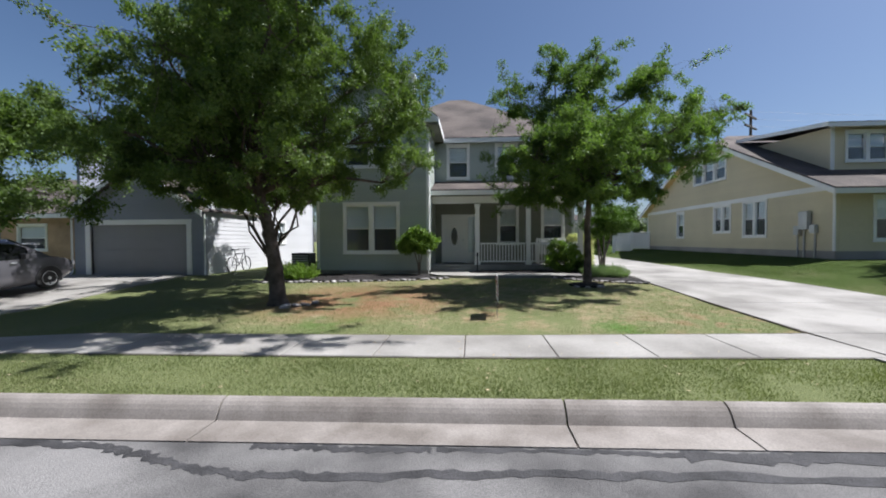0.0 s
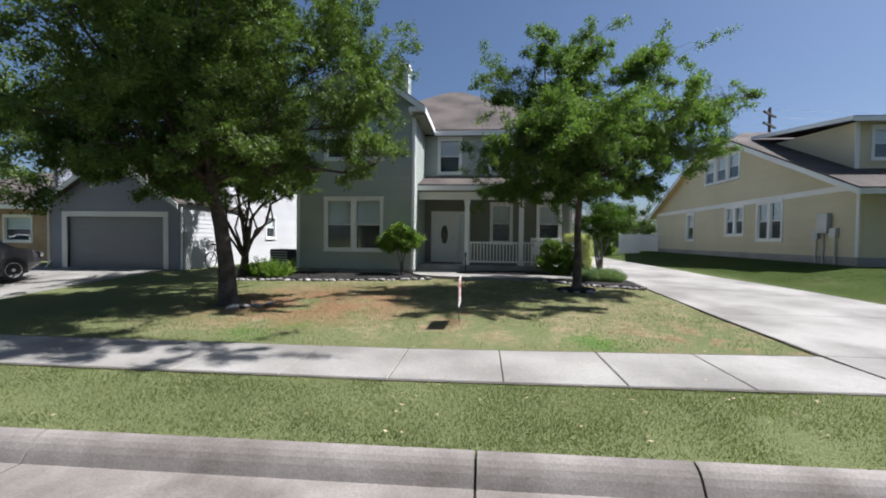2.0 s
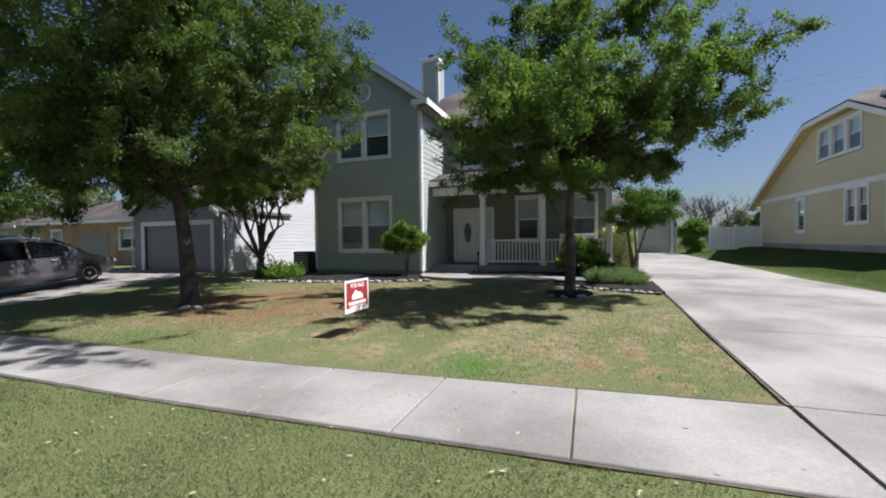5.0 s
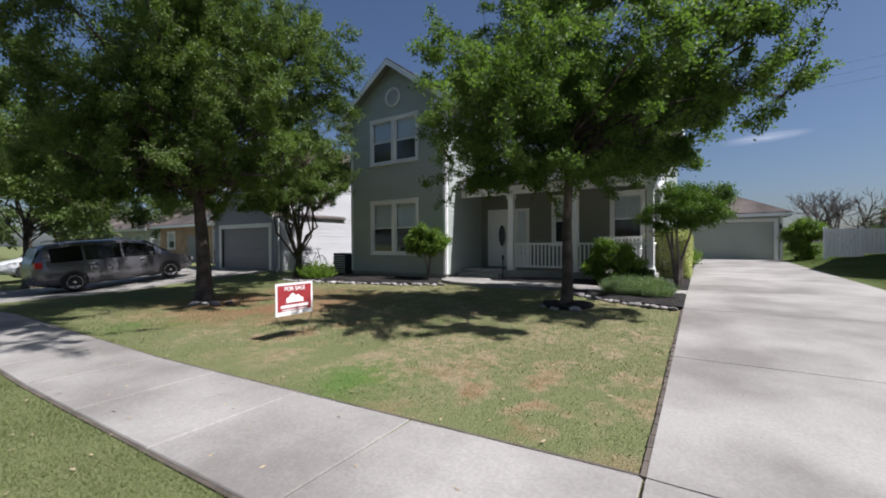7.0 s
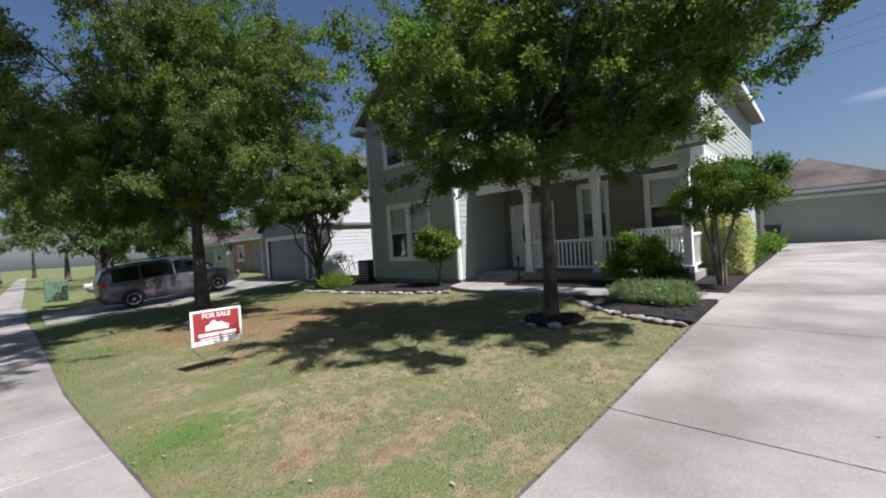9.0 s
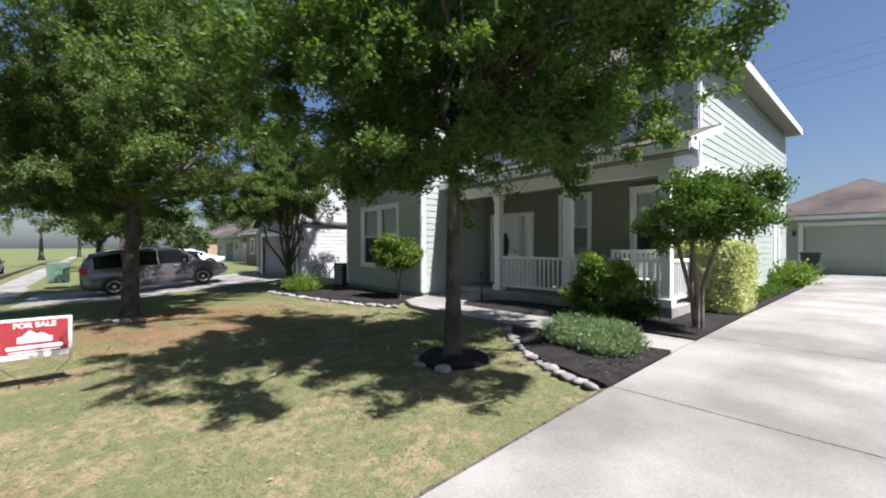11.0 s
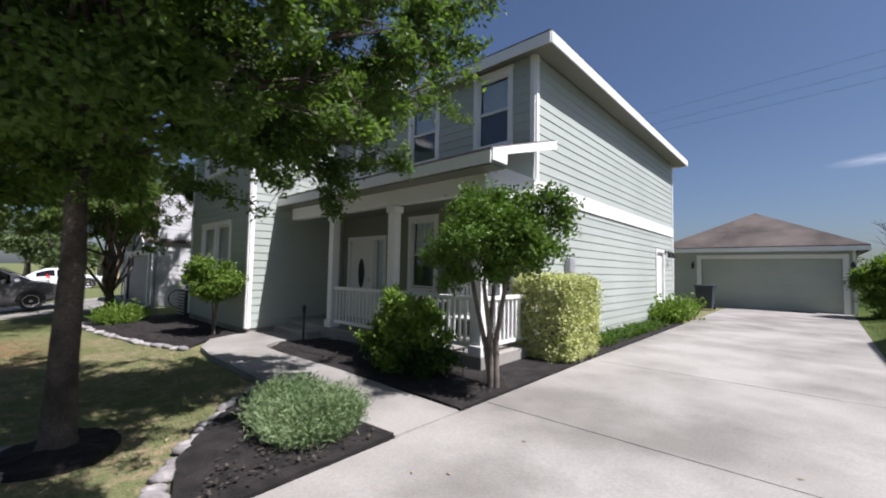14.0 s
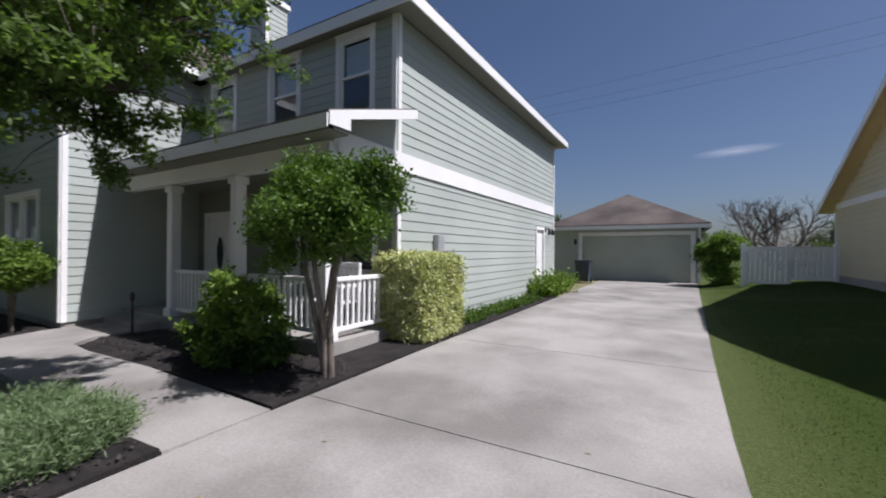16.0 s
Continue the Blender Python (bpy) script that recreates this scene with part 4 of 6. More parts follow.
g0, g1, h0, h1 = GX0 - .35, GX1 + .35, GY0 - .4, GY0 + 7.0
gr = (g1 - g0) / 2
bm = bmesh.new()
ap = ((g0 + g1) / 2, h0 + gr, gz + gs * gr)
ap2 = ((g0 + g1) / 2, max(h1 - gr, h0 + gr + .3), gz + gs * gr)
c4 = [(g0, h0, gz), (g1, h0, gz), (g1, h1, gz), (g0, h1, gz)]
for q in ((c4[0], c4[1], ap), (c4[1], c4[2], ap2, ap), (c4[2], c4[3], ap2), (c4[3], c4[0], ap, ap2)):
    slab(bm, q, (0, 0, .06))
part("roof", bm, SHINGLE, gar)
for a, b in ((c4[0], c4[1]), (c4[1], c4[2])):
    fascia("fascia", Vector(a) + Vector((0, 0, .05)), Vector(b) + Vector((0, 0, .05)), .18, gar)
boxes("soffit", [(g0 + .03, g1 - .03, h0 + .03, GY0, 3.0, 3.02)], SAGE, gar)
for x in (3.7, 8.98):
    bm = bmesh.new()
    tube(bm, [(x, GY0 - .03, 2.5), (x, GY0 - .12, 2.52), (x, GY0 - .14, 2.4), (x, GY0 - .14, 2.22)], [.02, .02, .07, .05], 8)
    part("wall_lamp", bm, DARK, gar)

# ---- the cream house ----
yh = thing("cream_house", (17, 22, .8), "cream lap-sided house with a brown shingle gable roof", "house")
YX, Y0, Y1, YPK, ZG = 12.8, 14.75, 29.9, 21.0, .85
YM = pose(YX, Y1, 0, 0, 0, 270)           # u runs towards the street
yu = lambda y: Y1 - y
ywin = [(yu(19.62), yu(18.04), 1.68, 3.38), (yu(21.92), yu(20.46), 1.92, 3.36), (yu(25.72), yu(24.84), 1.68, 3.27)]
yup = [(yu(23.88), yu(22.90), 4.66, 6.0), (yu(22.86), yu(21.88), 4.66, 6.0), (yu(21.84), yu(20.86), 4.66, 6.0)]
EZ, PZ, YPA, YPB = 3.45, 6.30, 20.9, 24.2


def yspan(z):
    if z < EZ:
        return .09, Y1 - Y0 - .09
    k = (z - EZ) / (PZ - EZ)
    return k * (Y1 - YPB), (Y1 - Y0) - k * (YPA - Y0)


w = wall_core("wall", YM, 0, Y1 - Y0, .5, EZ, ops_for(*ywin), YELL, yh)
siding(w, YM, .09, Y1 - Y0 - .09, 1.15, PZ - .1, ywin + yup, YELL, yspan)
bm = bmesh.new()
slab(bm, [(YX + .12, Y0, EZ), (YX + .12, Y1, EZ), (YX + .12, YPB, PZ), (YX + .12, YPA, PZ)], (.06, 0, 0))
part("gable", bm, YELL, yh)
boxes("foundation", [(-.02, Y1 - Y0, -.025, 0, .3, 1.15)], YBASE, yh, m=YM)
bm = bmesh.new()
slab(bm, [(YX - .035, Y0, EZ + .10), (YX - .035, Y1, EZ + .10), (YX - .035, Y1, EZ - .10), (YX - .035, Y0, EZ - .10)], (.034, 0, 0))
part("band_board", bm, WHITE, yh)
for q in ywin[:2]:
    window(yh, YM, *q, double=True)
window(yh, YM, *ywin[2])
for q in yup:
    window(yh, YM, *q)
boxes("corner_board", [(Y1 - Y0 - .1, Y1 - Y0, -.035, 0, 1.15, EZ)], WHITE, yh, m=YM)
boxes("corner_board", [(0, .1, -.035, 0, 1.15, EZ)], WHITE, yh, m=YM)
# street front, with windows
YFM = pose(YX, Y0, 0)
fw = [(1.2, 3.2, 1.5, 3.1)]
w = wall_core("wall", YFM, 0.14, 12, .5, EZ, ops_for(*fw), YELL, yh)
siding(w, YFM, .1, 12, 1.15, EZ, fw, YELL)
boxes("foundation", [(0, 12, -.025, 0, .3, 1.15)], YBASE, yh, m=YFM)
window(yh, YFM, *fw[0], double=True)
boxes("wall", [(YX + .14, YX + 12, Y1 - .14, Y1, .5, EZ), (YX + 11.86, YX + 12, Y0 + .14, Y1 - .14, .5, EZ)], YELL, yh)
o = .42
kf, kb = (PZ - EZ) / (YPA - Y0), (PZ - EZ) / (Y1 - YPB)
ef, eb = EZ + .06 - kf * .45, EZ + .06 - kb * .45
YR = (PZ + kb * YPB - PZ + kf * YPA) / (kf + kb)
ZRG = PZ + .06 + kf * (YR - YPA)
XRG = YX - o + 1.5
bm = bmesh.new()
slab(bm, [(YX - o, Y0 - .45, ef), (YX + 12.4, Y0 - .45, ef), (YX + 12.4, YR, ZRG), (XRG, YR, ZRG), (YX - o, YPA, PZ + .06)], (0, 0, .08))
slab(bm, [(YX - o, Y1 + .45, eb), (YX + 12.4, Y1 + .45, eb), (YX + 12.4, YR, ZRG), (XRG, YR, ZRG), (YX - o, YPB, PZ + .06)], (0, 0, .08))
slab(bm, [(YX - o, YPA, PZ + .06), (YX - o, YPB, PZ + .06), (XRG, YR, ZRG)], (0, 0, .08))
part("roof", bm, SHINGLE, yh)
fascia("rake_board", (YX - o, YPA, PZ + .10), (YX - o, Y0 - .45, ef + .06), .2, yh, WHITE)
fascia("rake_board", (YX - o, YPB, PZ + .10), (YX - o, YPA, PZ + .10), .2, yh, WHITE)
fascia("rake_board", (YX - o, Y1 + .45, eb + .06), (YX - o, YPB, PZ + .10), .2, yh, WHITE)
bm = bmesh.new()
slab(bm, [(YX - o + .03, Y0 - .4, ef - .02), (YX + .1, Y0 - .4, ef - .02), (YX + .1, YPA, PZ), (YX - o + .03, YPA, PZ)], (0, 0, -.02))
slab(bm, [(YX - o + .03, Y1 + .4, eb - .02), (YX + .1, Y1 + .4, eb - .02), (YX + .1, YPB, PZ), (YX - o + .03, YPB, PZ)], (0, 0, -.02))
slab(bm, [(YX - o + .03, YPA, PZ), (YX + .1, YPA, PZ), (YX + .1, YPB, PZ), (YX - o + .03, YPB, PZ)], (0, 0, -.02))
# underside coloured as if lit by bounce from below
part("soffit", bm, YSOFF, yh)
fascia("fascia", (YX - o, Y0 - .45, ef + .06), (YX + 12.4, Y0 - .45, ef + .06), .18, yh)
# shed dormer on the street slope
dx0, dx1, dy0 = YX + 1.0, YX + 7, 16.2
zf = lambda y: EZ + .1 + kf * (y - Y0)
bm = bmesh.new()
slab(bm, [(dx0, dy0, zf(dy0)), (dx0, dy0, 5.90), (dx0, 20.2, zf(20.2) + .02), ], (.14, 0, 0))
dorm = part("dormer", bm, YELL, yh)
DM = pose(dx0, dy0, 0)
dwin = [(.5, 2.1, 4.55, 5.75)]
wall_core("wall", DM, 0.142, 6, zf(dy0) - .1, 5.95, ops_for(*dwin), YELL, dorm)
window(yh, DM, *dwin[0], double=True)
boxes("corner_board", [(-.02, .12, -.03, -.002, zf(dy0), 5.9)], WHITE, dorm, m=DM)
bm = bmesh.new()
slab(bm, [(dx0 - .45, dy0 - .45, 5.93), (dx1, dy0 - .45, 5.93), (dx1, 21.0, 6.55), (dx0 - .45, 21.0, 6.55)], (0, 0, .07))
part("dormer_roof", bm, SHINGLE, dorm)
bm = bmesh.new()
slab(bm, [(dx0 - .46, dy0 - .45, 6.0), (dx0 - .46, 21.0, 6.62), (dx0 - .46, 21.0, 6.46), (dx0 - .46, dy0 - .45, 5.84)], (-.025, 0, 0))
part("rake_board", bm, WHITE, dorm)
fascia("fascia", (dx0 - .46, dy0 - .45, 6.0), (dx1, dy0 - .45, 6.0), .16, dorm)
# electric meter and boxes on the cream wall
em = boxes("meter_cabinet", [(yu(16.15), yu(15.75), -.20, -.02, 1.95, 2.65)], METAL, yh, "grey electric meter cabinet with conduits", YM, bevel=.015)
for q in ((yu(16.45), yu(16.2), -.15, -.02, 1.75, 2.1), (yu(15.70), yu(15.45), -.16, -.02, 1.8, 2.12)):
    boxes("meter_box", [q], METAL, em, m=YM, bevel=.015)
bm = bmesh.new()
for y in (16.35, 16.05, 15.55):
    tube(bm, [(yu(y), -.06, .8), (yu(y), -.06, 1.95)], [.03, .03], 6)
part("conduit", bm, METAL, em, m=YM)

# ---- the grey house with its garage ----
gh = thing("grey_house", (-13, 19, .3), "grey neighbour house with a closed garage door, sunlit side coloured paler", "house")
NX0, NX1, NY, NB = -15.75, -10.33, 14.3, 24.6
NM, NS = pose(NX0, NY, 0), pose(NX1, NY, 0, 0, 0, 90)
nd = (-15.05 - NX0, -11.05 - NX0, .33, 2.28)
NE, NP = 2.75, 4.55
nw = NX1 - NX0


def nspan(z):
    if z < NE:
        return .09, nw - .09
    k = (z - NE) / (NP - NE) * nw / 2
    return k, nw - k


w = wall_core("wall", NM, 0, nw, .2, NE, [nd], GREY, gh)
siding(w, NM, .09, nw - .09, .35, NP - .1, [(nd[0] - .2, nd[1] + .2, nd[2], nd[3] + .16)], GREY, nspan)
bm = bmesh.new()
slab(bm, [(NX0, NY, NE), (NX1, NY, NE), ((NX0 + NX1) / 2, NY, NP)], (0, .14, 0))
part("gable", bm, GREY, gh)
boxes("door_trim", [(nd[0] - .2, nd[0], -.05, .1, .33, nd[3]), (nd[1], nd[1] + .2, -.05, .1, .33, nd[3]), (nd[0] - .2, nd[1] + .2, -.05, .1, nd[3], nd[3] + .2)], WHITE, gh, m=NM)
gdo = boxes("garage_door", [(nd[0], nd[1], .08, .12, .33, nd[3])], GREYDOOR, gh, m=NM)
for i in range(4):
    boxes("door_panel", [(nd[0] + .01, nd[1] - .01, .065, .08, .34 + i * .485, .34 + i * .485 + .475)], GREYDOOR, gdo, m=NM, bevel=.006)
nwin = [(19.9 - NY, 20.9 - NY, 1.5, 2.7)]
# sun-facing wall: sunlight put into a paler colour than the grey walls
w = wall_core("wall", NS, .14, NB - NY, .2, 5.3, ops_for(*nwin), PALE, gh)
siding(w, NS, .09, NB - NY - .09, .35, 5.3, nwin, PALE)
window(gh, NS, *nwin[0])
boxes("wall", [(NX0, NX0 + .14, NY + .14, NB, .2, 5.3), (NX0, NX1, NB, NB + .14, .2, 5.3), (NX0 + .14, NX1 - .14, 18.0, 18.14, .2, 5.3)], GREY, gh)
k = (NP - NE) / (nw / 2)
bm = bmesh.new()
xm = (NX0 + NX1) / 2
for s in (-1, 1):
    x = xm + s * (nw / 2 + .12)
    slab(bm, [(x, NY - .35, NE - k * .12 + .08), (xm, NY - .35, NP + .08), (xm, 18.1, NP + .08), (x, 18.1, NE - k * .12 + .08)], (0, 0, .07))
    fascia("rake_board", *[((x, NY - .36, NE - k * .12 + .13), (xm, NY - .36, NP + .13)), ((xm, NY - .36, NP + .13), (x, NY - .36, NE - k * .12 + .13))][s > 0], .2, gh)
part("roof", bm, SHINGLE, gh)
bm = bmesh.new()
for s in (-1, 1):
    x = xm + s * (nw / 2 + .4)
    slab(bm, [(x, 17.7, 5.25), (xm, 17.7, 7.0), (xm, 25.0, 7.0), (x, 25.0, 5.25)], (0, 0, .07))
slab(bm, [(NX0, 18, 5.3), (NX1, 18, 5.3), (xm, 18, 7.0)], (0, .1, 0))
part("upper_roof", bm, SHINGLE, gh)
bm = bmesh.new()
tube(bm, [(NX1 + .03, NY - .06, NE - .1), (NX1 + .03, NY - .06, .45), (NX1 + .2, NY - .3, .36)], [.035] * 3, 6)
part("downpipe", bm, WHITE, gh)
bm = bmesh.new()
tube(bm, [(NX0 - .06, NY - .06, NE - .1), (NX0 - .06, NY - .06, .45), (NX0 + .1, NY - .3, .36)], [.035] * 3, 6)
part("downpipe", bm, WHITE, gh)


# ---- the minivan and other cars ----
def car(name, label, at, rz, paint, L=5.08, W=1.98, H=1.75, van=True, group=""):
    """A car along +y at the origin, then placed: body lofted from sections, glass, wheels, lamps."""
    ob = thing(name, (0, 0, 0), label, "car", group)
    if van:
        st = [(0.0, .45, .92, .95, .80), (.10, .30, 1.02, 1.25, .95), (.35, .24, 1.04, 1.66, 1.0), (1.2, .20, 1.02, 1.75, 1.0), (2.6, .20, 1.0, 1.74, 1.0), (3.25, .20, .99, 1.62, 1.0), (3.75, .20, .99, 1.30, 1.0), (4.15, .22, .98, 1.02, .98), (4.6, .26, .88, .92, .93), (4.95, .34, .72, .76, .82), (5.08, .45, .60, .62, .66)]
    else:
        st = [(0.0, .42, .80, .82, .78), (.15, .28, .92, .95, .93), (.8, .22, .95, 1.0, 1.0), (1.25, .2, .95, 1.28, 1.0), (1.8, .2, .94, 1.45, 1.0), (2.6, .2, .93, 1.44, 1.0), (3.1, .2, .92, 1.25, 1.0), (3.6, .2, .90, .95, 1.0), (4.2, .26, .80, .84, .94), (4.6, .34, .68, .70, .82), (4.72, .45, .58, .6, .66)]
    bm = bmesh.new()
    rings = []
    for y, zb, belt, roof, ws in st:
        w = W / 2 * ws
        t = max(0.0, min(1, (roof - belt) / .7))
        wr = w * (1 - .22 * t)
        pts = [(w * .86, zb), (w * .97, zb + .12), (w, (zb + belt) / 2), (w * .975, belt), (wr, roof - .07 * t - .004), (wr * .82, roof - .01), (0, roof + .02 * t)]
        ring = [bm.verts.new((x, y, z)) for x, z in pts] + [bm.verts.new((-x, y, z)) for x, z in pts[-2::-1]]
        rings.append(ring)
    n = len(rings[0])
    for a, b in zip(rings, rings[1:]):
        for i in range(n - 1):
            bm.faces.new((a[i], a[i + 1], b[i + 1], b[i]))
        bm.faces.new((a[n - 1], a[0], b[0], b[n - 1]))
    bm.faces.new(rings[0]), bm.faces.new(rings[-1][::-1])
    part("body", bm, paint, ob, smooth=True)

    def side_at(y, f):
        """A place on the flank: f 0 at the belt, 1 at the roof's edge."""
        for p, q in zip(st, st[1:]):
            if p[0] <= y <= q[0]:
                k = (y - p[0]) / (q[0] - p[0])
                zb, belt, roof, ws = [p[i] + (q[i] - p[i]) * k for i in (1, 2, 3, 4)]
        w = W / 2 * ws
        t = max(0, min(1, (roof - belt) / .7))
        return Vector((w * .975 + (w * (1 - .22 * t) - w * .975) * f, y, belt + (roof - .07 * t - belt) * f))

    spans = [(.45, 1.3), (1.38, 2.45), (2.52, 3.55)] if van else [(1.25, 2.1), (2.18, 3.2)]
    for s in (1, -1):
        for a, b in spans:
            bm = bmesh.new()
            grid = [[side_at(a + (b - a) * i / 4, f) + Vector((.008, 0, 0)) for f in (.08, .9)] for i in range(5)]
            vs = [[bm.verts.new((s * p.x, p.y, p.z)) for p in g] for g in grid]
            for g, h in zip(vs, vs[1:]):
                bm.faces.new((g[0], g[1], h[1], h[0]))
            bmesh.ops.solidify(bm, geom=bm.faces, thickness=.006)
            part("side_window", bm, DARKGL, ob)
        bm = bmesh.new()
        p = side_at(3.35 if van else 2.9, .12)
        box(bm, *sorted((s * (p.x + .02), s * (p.x + .2))), p.y - .05, p.y + .08, p.z - .02, p.z + .14, bevel=.03)
        part("mirror", bm, paint, ob)
        bm = bmesh.new()
        box(bm, *sorted((s * W / 2 * .82, s * W / 2 * .985)), .02, .22 if van else .08, .93, 1.13, bevel=.02)
        part("tail_lamp", bm, REDLAMP, ob)
        bm = bmesh.new()
        ye = st[-1][0]
        box(bm, *sorted((s * W / 2 * .45, s * W / 2 * .80)), ye - .25, ye - .03, .62, .76, bevel=.03)
        part("headlamp", bm, ALLOY, ob)
        for y in ((.98, 4.02) if van else (.92, 3.62)):
            x = s * (W / 2 - .11)
            bm = bmesh.new()
            prof = ((.20, .11), (.31, .115), (.335, .08), (.335, -.08), (.31, -.115), (.20, -.11))
            ringv = [[bm.verts.new((x + h, y + r * math.cos(a), .335 + r * math.sin(a))) for r, h in prof] for a in [k * math.pi / 14 for k in range(28)]]
            for i in range(28):
                for j in range(6):
                    bm.faces.new((ringv[i][j], ringv[i][(j + 1) % 6], ringv[(i + 1) % 28][(j + 1) % 6], ringv[(i + 1) % 28][j]))
            wheel = part("wheel", bm, RUBBER, ob, smooth=True)
            bm = bmesh.new()
            tube(bm, [(x + s * .07, y, .335), (x + s * .115, y, .335)], [.06, .05], 10)
            for k in range(5):
                a = k * 2 * math.pi / 5 + .3
                d = Vector((0, math.cos(a), math.sin(a)))
                e_ = Vector((0, -math.sin(a), math.cos(a)))
                c_ = Vector((x + s * .095, y, .335))
                slab(bm, [c_ + d * .04 + e_ * .05, c_ + d * .22 + e_ * .085, c_ + d * .22 - e_ * .085, c_ + d * .04 - e_ * .05], (s * .015, 0, 0))
            ringp = [Vector((x + s * .10, y + .215 * math.cos(a), .335 + .215 * math.sin(a))) for a in [k * math.pi / 12 for k in range(25)]]
            tube(bm, ringp, [.016] * 25, 5, False)
            part("rim", bm, ALLOY, wheel)
            bm = bmesh.new()
            tube(bm, [(x - s * .02, y, .335), (x + s * .05, y, .335)], [.21, .21], 16)
            part("brake", bm, DARK, wheel)
            bm = bmesh.new()
            arc = [Vector((s * (W / 2 - .002), y + .39 * math.cos(a), .335 + .39 * math.sin(a))) for a in [k * math.pi / 12 for k in range(13)]]
            tube(bm, arc, [.022] * 13, 5)
            part("wheel_arch", bm, DARK, ob)
            bm = bmesh.new()
            slab(bm, [(s * (W / 2 - .004), y + .385 * math.cos(a), .335 + .385 * math.sin(a)) for a in [k * math.pi / 12 for k in range(13)]] + [(s * (W / 2 - .004), y - .385, .2), (s * (W / 2 - .004), y + .385, .2)], (s * .006, 0, 0))
            part("wheel_well", bm, RUBBER, ob)
        if van:
            bm = bmesh.new()
            tube(bm, [(s * .72, .6, 1.77), (s * .72, .7, 1.82), (s * .72, 2.5, 1.82), (s * .72, 2.6, 1.77)], [.018] * 4, 6)
            part("roof_rail", bm, DARK, ob)
            boxes("door_handle", [(*sorted((s * W / 2, s * (W / 2 + .03))), y, y + .16, .93, .96) for y in (1.42, 3.0)], METAL, ob)
    bm = bmesh.new()
    a, b = (st[5], st[7]) if van else (st[5], st[7])
    zt = lambda p: p[3]
    slab(bm, [(-.60, a[0] + .1, zt(a) - .01), (.60, a[0] + .1, zt(a) - .01), (.78, b[0] - .1, zt(b) + .10), (-.78, b[0] - .1, zt(b) + .10)], (0, .01, .02))
    part("windscreen", bm, DARKGL, ob)
    bm = bmesh.new()
    slab(bm, [(-.7, .02, 1.08), (.7, .02, 1.08), (.62, .26, 1.6), (-.62, .26, 1.6)] if van else [(-.6, .95, 1.02), (.6, .95, 1.02), (.5, 1.5, 1.38), (-.5, 1.5, 1.38)], (0, -.02, .01))
    part("rear_window", bm, DARKGL, ob)
    ob.matrix_world = at @ pose(0, 0, 0, 0, 0, rz)
    return ob


DARKGL = mat("dark_car_glass", (0.012, 0.013, 0.015), 0.08, 0.05, 2, 20, 0.0, spec=0.9)
car("minivan", "charcoal-grey minivan parked on the neighbour's driveway", pose(-14.34, 7.28, height(-14.3, 7.28) + .02, math.degrees(math.atan2(height(-14.3, 11.3) - height(-14.3, 8.26), 3.04))), 0, VANPAINT)
car("white_car", "white hatchback parked further down the street", pose(-22.4, 12.2, height(-22.4, 12.2) + .03, 3.7), 180, CARWHITE, van=False)
car("white_car", "white car parked at the far driveway", pose(-28.0, 10.6, height(-28, 10.6) + .03, 4), 0, CARWHITE, van=False)
car("dark_car", "dark car parked far along the kerb", pose(-38, 1.2, -.42), 92, VANPAINT, van=False)

